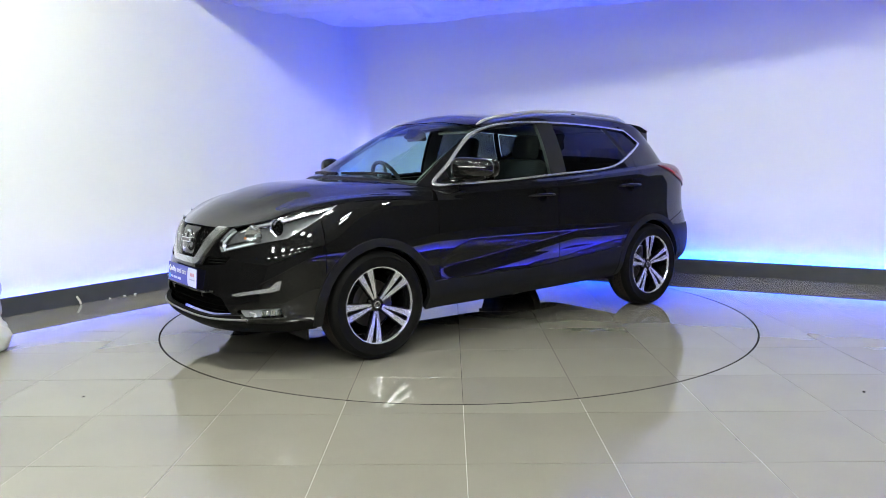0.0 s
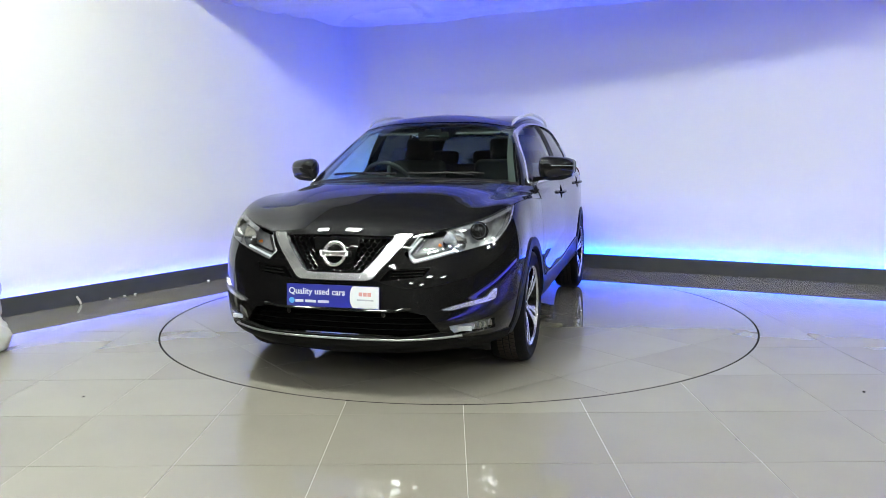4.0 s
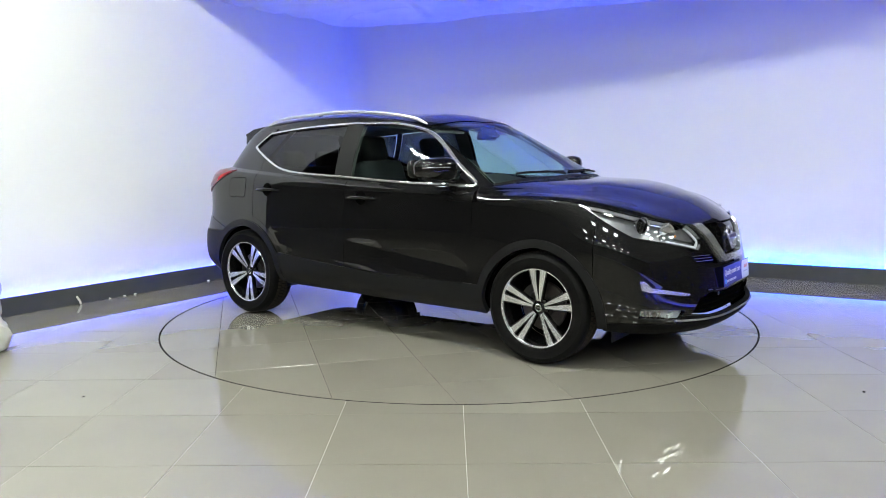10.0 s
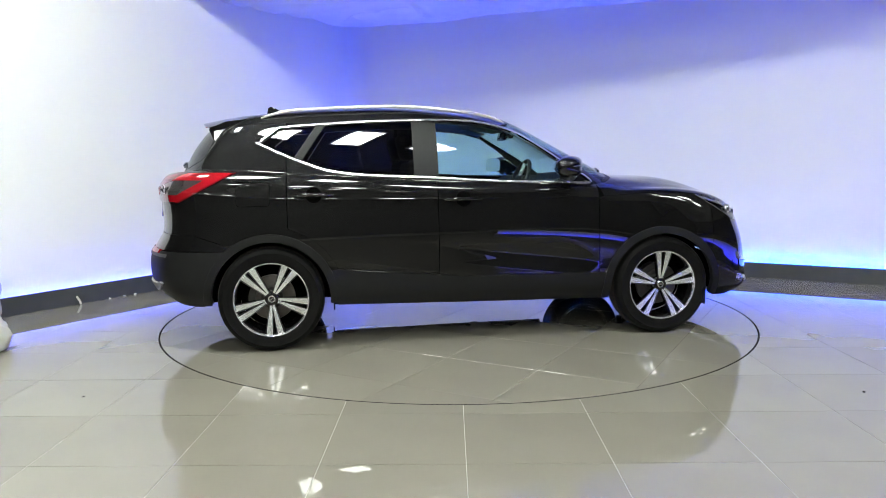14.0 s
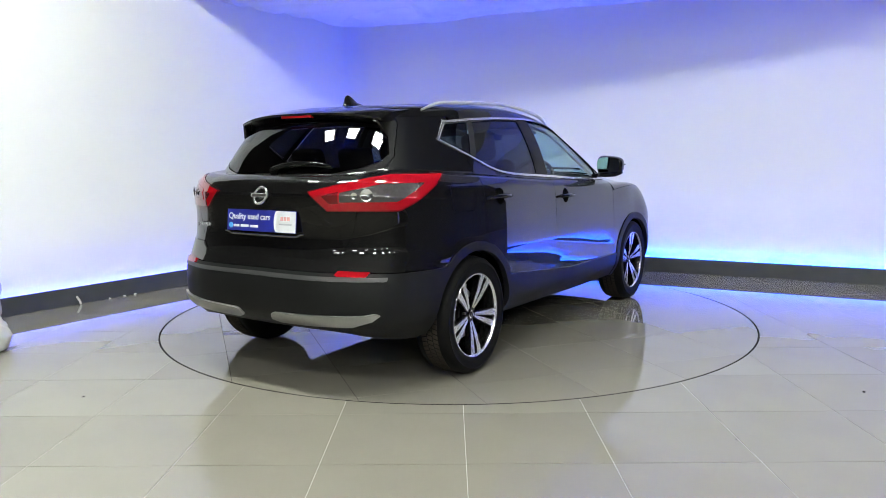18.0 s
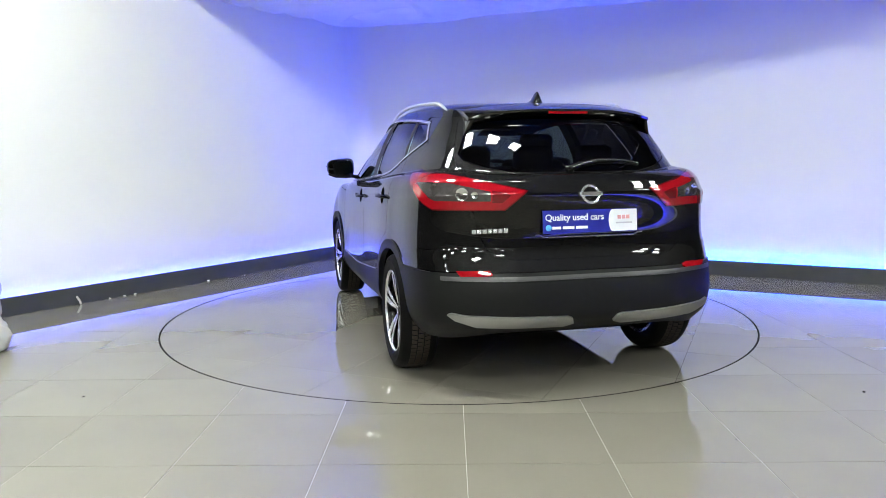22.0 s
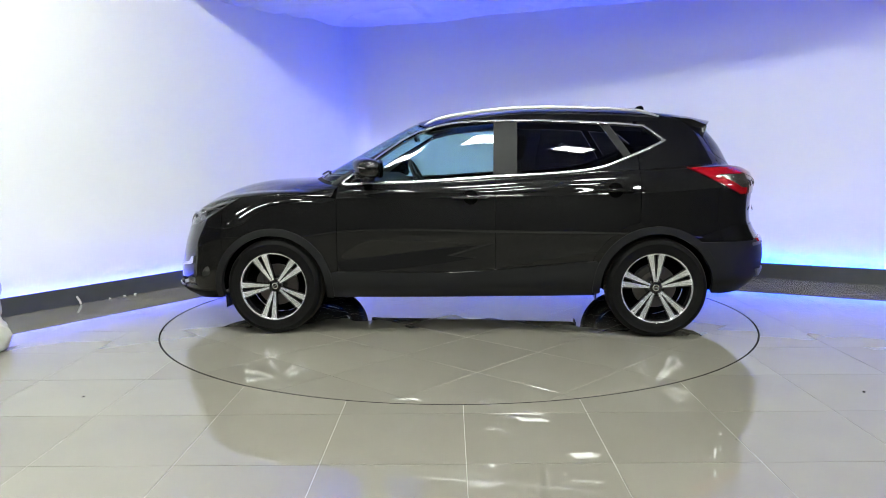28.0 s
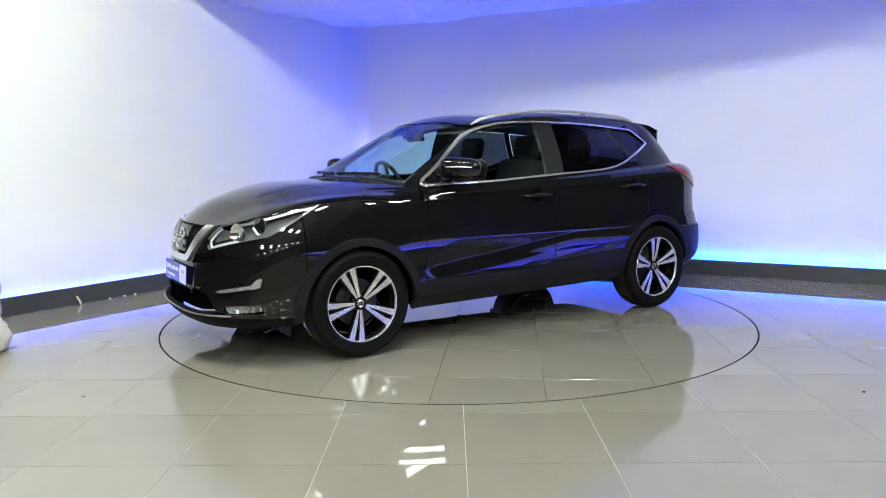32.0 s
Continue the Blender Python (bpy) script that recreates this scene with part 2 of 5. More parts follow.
def along_wall(direction, inward, length, profile, start=-0.3, origin=None):
    """Extrude a (depth, height) outline along a wall line; depth is positive into the room."""
    verts, faces = [], []
    n = len(profile)
    for s in (start, length):
        for dep, hei in profile:
            p = (origin or CORNER) + direction * s + inward * dep
            verts.append((p.x, p.y, hei))
    faces = [tuple(range(n)), tuple(range(2 * n - 1, n - 1, -1))] + [(i, i + n, (i + 1) % n + n, (i + 1) % n) for i in range(n)]
    bm = bmesh.new()
    bv = [bm.verts.new(v) for v in verts]
    for f in faces:
        bm.faces.new([bv[i] for i in f])
    bmesh.ops.recalc_face_normals(bm, faces=bm.faces)
    return bm


IN_LEFT = Vector((math.sin(LEFT_ANG), -math.cos(LEFT_ANG), 0))
IN_RIGHT = Vector((math.sin(RIGHT_ANG), -math.cos(RIGHT_ANG), 0))
for tag, direction, inward, length, start in (("wall_left", LEFT_DIR, IN_LEFT, 4.8, -0.35), ("wall_right", RIGHT_DIR, IN_RIGHT, 6.3, -0.35)):
    back = -PLINTH_DEEP
    w = part(tag, along_wall(direction, inward, length, [(back - 0.12, 0), (back, 0), (back, WALL_HIGH), (back - 0.12, WALL_HIGH)], start), M_WALL)
    tagged(w, "smooth white painted booth wall washed with blue light", "wall", kind="structure")
    # plinth with a raised front lip; the light strip lies in the channel behind it
    pl = part("baseboard", along_wall(direction, inward, length,
              [(back + 0.004, 0), (0, 0), (0, PLINTH_HIGH - 0.003), (-0.003, PLINTH_HIGH), (-0.012, PLINTH_HIGH), (-0.012, PLINTH_HIGH - 0.022),
               (back + 0.004, PLINTH_HIGH - 0.022)], 0.0), M_PLINTH)
    tagged(pl, "dark grey painted plinth running along the wall foot", "baseboard", kind="structure")
    st = part("light_strip", along_wall(direction, inward, length - 0.02, [(back + 0.014, PLINTH_HIGH - 0.021), (-0.022, PLINTH_HIGH - 0.021),
              (-0.022, PLINTH_HIGH - 0.014), (back + 0.014, PLINTH_HIGH - 0.014)], 0.05), M_STRIP if tag == "wall_left" else M_STRIP_LONG)
    tagged(st, "glowing blue light strip lying in the plinth channel", "light strip", group="light strips along the walls")

# soft rounded inner corner between the two walls
half = math.acos(max(-1, min(1, LEFT_DIR.dot(RIGHT_DIR)))) / 2
mid = (LEFT_DIR + RIGHT_DIR).normalized()
bend = 0.24
apex = CORNER - mid * (PLINTH_DEEP / math.sin(half))
centre = apex + mid * (bend / math.sin(half))
foot_a, foot_b = -IN_LEFT, -IN_RIGHT
ring = [apex - mid * 0.02]
for k in range(15):
    d = (foot_a * (1 - k / 14) + foot_b * (k / 14)).normalized()
    ring.append(centre + d * (bend - 0.002))
verts = [(p.x, p.y, z) for z in (PLINTH_HIGH - 0.01, WALL_HIGH) for p in ring]
count = len(ring)
corner_faces = [(k, k + 1, k + 1 + count, k + count) for k in range(1, count - 1)] + [tuple(range(count))[::-1]]
tagged(part("wall_corner", (verts, corner_faces), M_WALL, smooth=40), "smooth white rounded corner between the booth walls", "wall", kind="structure")

# a low return that closes the booth towards the open side
for tag, ox, oy, ang, length, hand in (("wall_return_east", 4.55, 0.55, -92.0, 11.0, 1),):
    origin = Vector((ox, oy, 0))
    direction = Vector((math.cos(radians(ang)), math.sin(radians(ang)), 0))
    inward = Vector((direction.y, -direction.x, 0)) * hand
    back = -PLINTH_DEEP
    w = part(tag, along_wall(direction, inward, length, [(back - 0.12, 0), (back, 0), (back, 0.30), (back - 0.12, 0.30)], 0.0, origin), M_WALL)
    tagged(w, "low white booth wall lit by a blue strip", "wall", kind="structure")
    pl = part("baseboard", along_wall(direction, inward, length, [(back + 0.004, 0), (0, 0), (0, PLINTH_HIGH), (-0.012, PLINTH_HIGH), (-0.012, PLINTH_HIGH - 0.022), (back + 0.004, PLINTH_HIGH - 0.022)], 0.0, origin), M_PLINTH)
    tagged(pl, "dark grey painted plinth under the low wall", "baseboard", kind="structure")
    st = part("light_strip", along_wall(direction, inward, length - 0.02, [(back + 0.014, PLINTH_HIGH - 0.021), (-0.022, PLINTH_HIGH - 0.021), (-0.022, PLINTH_HIGH - 0.014), (back + 0.014, PLINTH_HIGH - 0.014)], 0.02, origin), M_STRIP_LOW)
    tagged(st, "glowing blue light strip lying in the plinth channel", "light strip", group="light strips along the walls")

# cloth canopy over the back of the booth
CANOPY_HIGH, CANOPY_DEEP = 2.875, 2.52
# pulled folds of the cloth, along and out from the long wall
CREASES = [((1.36, 1.05), (1.24, 0.35), 0.035), ((1.27, 0.31), (1.60, 0.12), 0.03), ((1.52, 0.30), (2.10, 0.42), 0.03), ((0.75, 0.95), (0.98, 0.70), 0.02),
           ((2.0, 0.2), (3.1, 0.5), 0.03), ((0.1, 0.5), (0.5, 0.9), 0.02), ((1.7, 0.7), (2.5, 1.1), 0.03), ((3.0, 0.9), (4.2, 0.6), 0.03)]


def canopy():
    na, nb = 300, 130
    verts, faces = [], []
    for i in range(na):
        for j in range(nb):
            a = -1.2 + 7.6 * i / (na - 1)
            edge = max(1.25, CANOPY_DEEP - 0.24 * max(0, a + 0.23))      # the cloth narrows along the long wall
            b = -0.10 + (edge + 0.10) * j / (nb - 1)
            p = CORNER + RIGHT_DIR * a + IN_RIGHT * b
            q = Vector((a * 0.9, b * 1.4, 0.3))
            ridge = 1 - abs(noise.noise(Vector((a * 1.1 + b * 0.8, b * 1.7 - a * 0.25, 2.0))))
            z = CANOPY_HIGH - 0.012 * a + 0.03 * noise.noise(q * 1.3) + 0.045 * (ridge ** 6 - 0.4) * min(1, b / 0.5 + 0.25)
            for (a0, b0), (a1, b1), deep in CREASES:
                t = min(1, max(0, ((a - a0) * (a1 - a0) + (b - b0) * (b1 - b0)) / ((a1 - a0) ** 2 + (b1 - b0) ** 2)))
                off = math.hypot(a - a0 - t * (a1 - a0), b - b0 - t * (b1 - b0))
                z -= 1.8 * deep * math.exp(-off / 0.032) * math.sin(math.pi * (0.12 + 0.76 * t))
            z -= 0.05 * math.sin(math.pi * min(1, max(0, b) / edge)) * 0.6
            verts.append((p.x, p.y, z))
    for i in range(na - 1):
        for j in range(nb - 1):
            faces.append((i * nb + j, i * nb + j + 1, (i + 1) * nb + j + 1, (i + 1) * nb + j))
    ob = part("ceiling", (verts, faces), M_CLOTH, smooth=180)
    so = ob.modifiers.new("thick", "SOLIDIFY")
    so.thickness = 0.006
    tagged(ob, "creased white cloth canopy over the back of the booth", "ceiling", kind="structure")


canopy()

# hall around the booth
HALL = (-15.0, 15.0, -19.0, 9.0)
for tag, x0, x1, y0, y1, z0, z1, mat in (("hall_wall_west", HALL[0] - 0.2, HALL[0], HALL[2], HALL[3], 0, 5, M_HALL),
                                         ("hall_wall_east", HALL[1], HALL[1] + 0.2, HALL[2], HALL[3], 0, 5, M_HALL),
                                         ("hall_wall_south", HALL[0], HALL[1], HALL[2] - 0.2, HALL[2], 0, 5, M_HALL),
                                         ("hall_wall_north", HALL[0], HALL[1], HALL[3], HALL[3] + 0.2, 0, 5, M_HALL),
                                         ("hall_ceiling", HALL[0], HALL[1], HALL[2], HALL[3], 4.78, 4.98, M_HALL_CEIL)):
    tagged(part(tag, box(bmesh.new(), x0, x1, y0, y1, z0, z1), mat), "plain wall of the hall around the booth" if "wall" in tag else "dark ceiling of the hall",
           "wall" if "wall" in tag else "ceiling", kind="structure")

# louvred light panels under the hall ceiling, in rows parallel to the long booth wall
EDGE_START = CORNER + LEFT_DIR * 2.55
PANEL_ROWS = [(0.8, (10.6, 12.0)), (2.2, (10.6, 12.0)), (2.9, (0.8, 2.4, 4.0, 5.6)), (6.5, (4.0, 5.6, 7.2)), (10.5, (0.8, 3.1, 5.4, 7.7, 10.0, 12.3)), (14.0, (-0.5, 1.8, 4.1, 6.4, 8.7, 11.0))]
PANEL_HIGH = 4.66


def ceiling_light():
    root = thing("ceiling_light", "square white louvred light panel under the hall ceiling", "ceiling light", group="hall light panels")
    bm = bmesh.new()
    for x0, x1, y0, y1 in ((-0.31, -0.29, -0.31, 0.31), (0.29, 0.31, -0.31, 0.31), (-0.29, 0.29, -0.31, -0.29), (-0.29, 0.29, 0.29, 0.31),
                           (-0.012, 0.012, -0.29, 0.29), (-0.29, -0.012, -0.105, -0.09), (-0.29, -0.012, 0.09, 0.105), (0.012, 0.29, -0.105, -0.09), (0.012, 0.29, 0.09, 0.105)):
        box(bm, x0, x1, y0, y1, -0.05, 0.12)
    part("frame", bm, M_PANEL_FRAME, root)
    for sx in (-0.151, 0.151):
        part("diffuser", box(bmesh.new(), sx - 0.1385, sx + 0.1385, -0.289, 0.289, -0.04, -0.02), M_PANEL, root)
    return root


lamp_one = ceiling_light()
first = True
for beyond, spots in PANEL_ROWS:
    for along in spots:
        p = EDGE_START + IN_RIGHT * beyond + RIGHT_DIR * along
        m = pose(p.x, p.y, PANEL_HIGH, 0, 0, math.degrees(RIGHT_ANG))
        if first:
            lamp_one.matrix_basis = m
            first = False
        else:
            copy_thing(lamp_one, m)

# ================= the car: master surface =================
# Ring curves round the left half of the body, from the front centre to the rear centre; x forward, y left, z up.
# Eleven stations each: nose, lamp, corner, wing, front axle, door front, middle post, rear axle, rear corner, lamp, tail.
RINGS = [
    # underside edge
    [(2.14, 0, .21), (2.09, .42, .22), (1.90, .70, .23), (1.72, .83, .25), (1.32, .845, .26), (.86, .835, .26), (-.23, .835, .27), (-1.3, .83, .29), (-1.86, .73, .30), (-2.02, .44, .34), (-2.04, 0, .34)],
    # lip and sill
    [(2.222, 0, .275), (2.172, .45, .285), (1.965, .758, .31), (1.73, .875, .36), (1.32, .895, .36), (.86, .891, .36), (-.23, .892, .36), (-1.3, .894, .39), (-1.920, .788, .40), (-2.105, .48, .42), (-2.132, 0, .42)],
    # widest line
    [(2.204, 0, .50), (2.158, .45, .50), (1.960, .775, .51), (1.73, .890, .55), (1.32, .902, .56), (.86, .894, .56), (-.23, .896, .56), (-1.3, .903, .58), (-1.925, .802, .58), (-2.115, .49, .60), (-2.142, 0, .60)],
    # upper flank
    [(2.178, 0, .68), (2.115, .44, .68), (1.930, .770, .70), (1.715, .884, .76), (1.32, .893, .78), (.86, .890, .78), (-.23, .892, .78), (-1.3, .897, .80), (-1.865, .795, .80), (-2.040, .48, .77), (-2.066, 0, .77)],
    # shoulder and bonnet edge
    [(2.135, 0, .83), (2.055, .40, .83), (1.855, .705, .90), (1.64, .812, .955), (1.30, .862, .980), (.86, .876, .960), (-.23, .882, .962), (-1.3, .884, .985), (-1.862, .788, 1.03), (-2.050, .48, 1.045), (-2.076, 0, 1.05)],
    # bonnet middle, upper shoulder
    [(1.76, 0, 1.0), (1.70, .34, 1.0), (1.58, .60, 1.005), (1.42, .69, 1.015), (1.16, .760, 1.022), (.85, .850, 1.016), (-.23, .868, 1.026), (-1.3, .858, 1.064), (-1.815, .755, 1.10), (-2.005, .455, 1.10), (-2.04, 0, 1.102)],
    # windscreen foot and window line
    [(1.13, 0, 1.09), (1.115, .30, 1.085), (1.075, .50, 1.078), (1.025, .62, 1.068), (.965, .715, 1.052), (.850, .800, 1.040), (-.23, .830, 1.075), (-1.3, .795, 1.145), (-1.725, .675, 1.17), (-1.898, .43, 1.145), (-1.937, 0, 1.14)],
    # middle of the cabin
    [(.74, 0, 1.30), (.73, .29, 1.295), (.705, .46, 1.283), (.675, .555, 1.272), (.635, .630, 1.258), (.52, .705, 1.258), (-.23, .755, 1.29), (-1.28, .71, 1.315), (-1.642, .605, 1.325), (-1.806, .39, 1.32), (-1.837, 0, 1.32)],
    # roof edge
    [(.37, 0, 1.49), (.36, .28, 1.486), (.335, .42, 1.472), (.305, .50, 1.460), (.265, .56, 1.450), (.13, .610, 1.464), (-.35, .645, 1.49), (-1.25, .61, 1.465), (-1.56, .54, 1.455), (-1.68, .34, 1.465), (-1.71, 0, 1.47)],
    # roof
    [(.22, 0, 1.54), (.20, .23, 1.535), (.15, .36, 1.525), (.10, .43, 1.518), (.03, .49, 1.517), (-.08, .53, 1.525), (-.42, .565, 1.548), (-1.2, .54, 1.53), (-1.46, .47, 1.515), (-1.57, .29, 1.517), (-1.60, 0, 1.517)],
    # roof crown
    [(.06, 0, 1.563), (.03, 0, 1.565), (-.02, 0, 1.567), (-.08, 0, 1.569), (-.16, 0, 1.571), (-.27, 0, 1.574), (-.55, 0, 1.577), (-1.1, 0, 1.565), (-1.30, 0, 1.553), (-1.40, 0, 1.545), (-1.43, 0, 1.542)],
]
CREASED = {4, 6}
RING = np.array(RINGS)


def tangents(P, crease=()):
    """Chord lengths and end slopes for a smooth curve through P along its first axis."""
    seg = np.maximum(np.linalg.norm(np.diff(P, axis=0), axis=-1), 1e-5) ** 0.5
    slope = np.diff(P, axis=0) / seg[..., None]
    t_in, t_out = np.empty_like(P), np.empty_like(P)
    t_out[0], t_in[-1] = slope[0], slope[-1]
    t_in[0], t_out[-1] = slope[0], slope[-1]
    a, b = seg[:-1][..., None], seg[1:][..., None]
    t_in[1:-1] = t_out[1:-1] = (slope[:-1] * b + slope[1:] * a) / (a + b)
    for i in crease:
        t_in[i], t_out[i] = slope[i - 1], slope[i]
    return seg, t_in, t_out


def hermite(p0, p1, length, out0, in1, s):
    h = s * s * (3 - 2 * s)
    return p0 * (1 - h) + p1 * h + length * (out0 * (s ** 3 - 2 * s * s + s) + in1 * (s ** 3 - s * s))


RING_EXT = np.concatenate([RING[:, 1:2] * (1, -1, 1), RING, RING[:, -2:-1] * (1, -1, 1)], 1).transpose(1, 0, 2)   # station, ring, xyz
RING_SEG, RING_IN, RING_OUT = tangents(RING_EXT)


def surface(U, V):
    """Points of the body: U 0 (front centre) to 10 (rear centre), mirrored below 0 and above 10; V 0 (underside) to 10 (roof crown)."""
    shape = U.shape
    u, v = U.ravel().astype(float), V.ravel().astype(float)
    flip = (u < 0) | (u > 10)
    u = np.where(u < 0, -u, np.where(u > 10, 20 - u, u))
    k = np.minimum(u.astype(int), 9)
    s = (u - k)[:, None, None]
    k = k + 1
    loops = hermite(RING_EXT[k], RING_EXT[k + 1], RING_SEG[k][..., None], RING_OUT[k], RING_IN[k + 1], s).transpose(1, 0, 2)
    seg, t_in, t_out = tangents(loops, CREASED)
    # the shoulder is a crisp fold along the doors and the tail, and a round roll between bonnet and wing
    crisp = np.clip((u - 4.7) / 0.5, 0, 1)[:, None]
    _, soft_in, soft_out = tangents(loops, (6,))
    t_in[4] = soft_in[4] * (1 - crisp) + t_in[4] * crisp
    t_out[4] = soft_out[4] * (1 - crisp) + t_out[4] * crisp
    kv = np.minimum(v.astype(int), len(RING) - 2)
    c = np.arange(len(v))
    P = hermite(loops[kv, c], loops[kv + 1, c], seg[kv, c][:, None], t_out[kv, c], t_in[kv + 1, c], (v - kv)[:, None])
    # a long facet low in the doors leans inwards under a soft brow and comes out again at the fold, fading into the rear door
    x, z = P[:, 0], P[:, 2]
    wide = (np.abs(P[:, 1]) > 0.6) & (v < 4.6)
    fold = 0.520 + 0.160 * np.clip((0.87 - x) / 1.30, 0, 1)
    brow = 0.695 - 0.175 * np.clip((x - 0.55) / 0.33, 0, 1) ** 2
    span = np.maximum(brow - fold, 0) * np.clip((0.90 - x) / 0.03, 0, 1)
    rise = np.clip(brow - z, 0, span)
    press = 0.075 * rise * rise / (rise + 0.015) * np.clip(1 - (fold - z) / 0.10, 0, 1)
    # the rear door tucks under along a fold that rises into the wheel arch
    brow2 = 0.500 + 0.085 * np.clip((-0.24 - x) / 0.62, 0, 1)
    rise2 = np.clip(brow2 - z, 0, 0.10) * np.clip((0.10 - x) / 0.35, 0, 1) * np.clip((x + 1.3) / 0.3, 0, 1)
    press += 0.10 * rise2 * rise2 / (rise2 + 0.01)
    P[:, 1] -= np.where(wide, press, 0)
    # bonnet: a raised middle between two folds, the sides falling away to the wings
    fold_y = 0.36 + 0.20 * (2.0 - x)
    fade = np.clip((v - 4) / 0.6, 0, 1) * np.clip((6 - v) / 0.6, 0, 1)
    side = (np.abs(P[:, 1]) - fold_y) / 0.05
    P[:, 2] += np.where((v > 4) & (v < 6), (0.026 / (1 + np.exp(np.clip(side, -30, 30) * 0.8)) - 0.006 * np.clip(side / 4, 0, 1)) * fade, 0)
    P[:, 1] = np.where(flip, -P[:, 1], P[:, 1])
    return P.reshape(*shape, 3)


def grid_of(u0, u1, v0, v1, nu, nv):
    U, V = np.meshgrid(np.linspace(u0, u1, nu), np.linspace(v0, v1, nv), indexing="ij")
    P = surface(U, V)
    N = np.cross(np.gradient(P, axis=0), np.gradient(P, axis=1))
    N /= np.maximum(np.linalg.norm(N, axis=-1, keepdims=True), 1e-12)
    return U, V, P, N


def patch(rule, u0, u1, v0, v1, nu, nv, lift=0.0, deep=0.012, rim=True):
    """The part of the body surface where rule(P, U, V) <= 0, lifted off it and given a turned-in edge."""
    U, V, P, N = grid_of(u0, u1, v0, v1, nu, nv)
    d = rule(P, U, V)
    verts, faces, norms = clip_cells(P + N * lift, d, N)
    verts = [Vector(p) for p in verts]
    if rim:
        return rim_down(verts, faces, [Vector(n) * -deep for n in norms])
    return verts, faces


def outline(poly, a, b):
    """Signed distance to a closed outline (negative inside), points a, b."""
    d2 = np.full(a.shape, 1e9)
    inside = np.zeros(a.shape, bool)
    n = len(poly)
    for i in range(n):
        (x0, y0), (x1, y1) = poly[i], poly[(i + 1) % n]
        ex, ey = x1 - x0, y1 - y0
        wx, wy = a - x0, b - y0
        t = np.clip((wx * ex + wy * ey) / (ex * ex + ey * ey), 0, 1)
        d2 = np.minimum(d2, (wx - ex * t) ** 2 + (wy - ey * t) ** 2)
        cond = ((y0 <= b) & (b < y1)) | ((y1 <= b) & (b < y0))
        with np.errstate(divide="ignore", invalid="ignore"):
            xi = x0 + (b - y0) * ex / (ey if ey else 1e-12)
        inside ^= cond & (a < xi)
    return np.where(inside, -1, 1) * np.sqrt(d2)


def smooth_poly(pts, per=6):
    """Round an outline through its points."""
    n = len(pts)
    out = []
    for i in range(n):
        p0, p1, p2, p3 = (np.array(pts[(i + k - 1) % n], float) for k in range(4))
        for s in np.linspace(0, 1, per, endpoint=False):
            out.append(tuple(0.5 * (2 * p1 + (p2 - p0) * s + (2 * p0 - 5 * p1 + 4 * p2 - p3) * s * s + (3 * p1 - p0 - 3 * p2 + p3) * s ** 3)))
    return out


def smooth_line(pts, per=6):
    """Round an open line through its points."""
    pts = [np.array(p, float) for p in pts]
    pts = [2 * pts[0] - pts[1]] + pts + [2 * pts[-1] - pts[-2]]
    out = []
    for i in range(1, len(pts) - 2):
        p0, p1, p2, p3 = pts[i - 1:i + 3]
        for s in np.linspace(0, 1, per, endpoint=False):
            out.append(tuple(0.5 * (2 * p1 + (p2 - p0) * s + (2 * p0 - 5 * p1 + 4 * p2 - p3) * s * s + (3 * p1 - p0 - 3 * p2 + p3) * s ** 3)))
    return out + [tuple(pts[-2])]


def side_of(a, b, p, q):
    """Signed distance to the line p -> q, positive on its left."""
    dx, dy = q[0] - p[0], q[1] - p[1]
    return ((b - p[1]) * dx - (a - p[0]) * dy) / math.hypot(dx, dy)


SEAM = 0.0022
AXLE_F, AXLE_R, HUB_Z, HUB_Y = 1.323, -1.323, 0.334, 0.80
ARCH, FLARE = 0.376, 0.427
AXLE = ((AXLE_F, 0.322), (AXLE_R, 0.332))


def arch_hole(P, r):
    """Positive inside the wheel openings of radius r."""
    return np.maximum(*[r - np.hypot(P[..., 0] - ax, P[..., 2] - az) for ax, az in AXLE])


def clad_top(x):
    """Height of the top edge of the plastic sill cladding."""
    return 0.445 + 0.075 * np.clip((0.05 - x) / 0.92, 0, 1) ** 1.2


# windows seen from the side
DLO = [(0.836, 1.058), (0.62, 1.057), (0.3, 1.064), (0.04, 1.078), (-0.24, 1.095), (-0.6, 1.113), (-0.82, 1.130), (-0.98, 1.160), (-1.15, 1.224),
       (-1.375, 1.322), (-1.372, 1.345), (-1.262, 1.430), (-1.22, 1.441), (-0.8, 1.472), (-0.35, 1.486), (-0.05, 1.481), (0.14, 1.461), (0.34, 1.405), (0.5, 1.308), (0.66, 1.190)]
DOOR_F, DOOR_M, DOOR_B = 0.862, -0.236, -1.205


def dlo(P):
    return outline(DLO, P[..., 0], P[..., 2])


def head_lamp(P):
    y, z, x = np.abs(P[..., 1]), P[..., 2], P[..., 0]
    d = side_of(y, z, (0.368, 0.735), (0.432, 0.84))                   # inner edges meet in a point
    d = np.maximum(d, side_of(y, z, (0.430, 0.676), (0.368, 0.735)))
    d = np.maximum(d, -side_of(y, z, (0.40, 0.684), (0.80, 0.784)))   # under edge
    d = np.maximum(d, -side_of(-x, z, (-1.87, 0.784), (-1.57, 0.960)))
    return d


def tail_lamp(P):
    y, z, x = np.abs(P[..., 1]), P[..., 2], P[..., 0]
    d = -side_of(y, z, (0.335, 1.060), (0.455, 0.958)) * 1.0
    d = np.maximum(d, side_of(y, z, (0.335, 1.060), (0.72, 1.150)))
    d = np.maximum(d, 0.962 - z)
    d = np.maximum(d, z - 1.146)
    d = np.maximum(d, side_of(x, z, (-1.50, 1.155), (-1.90, 0.950)))
    return d


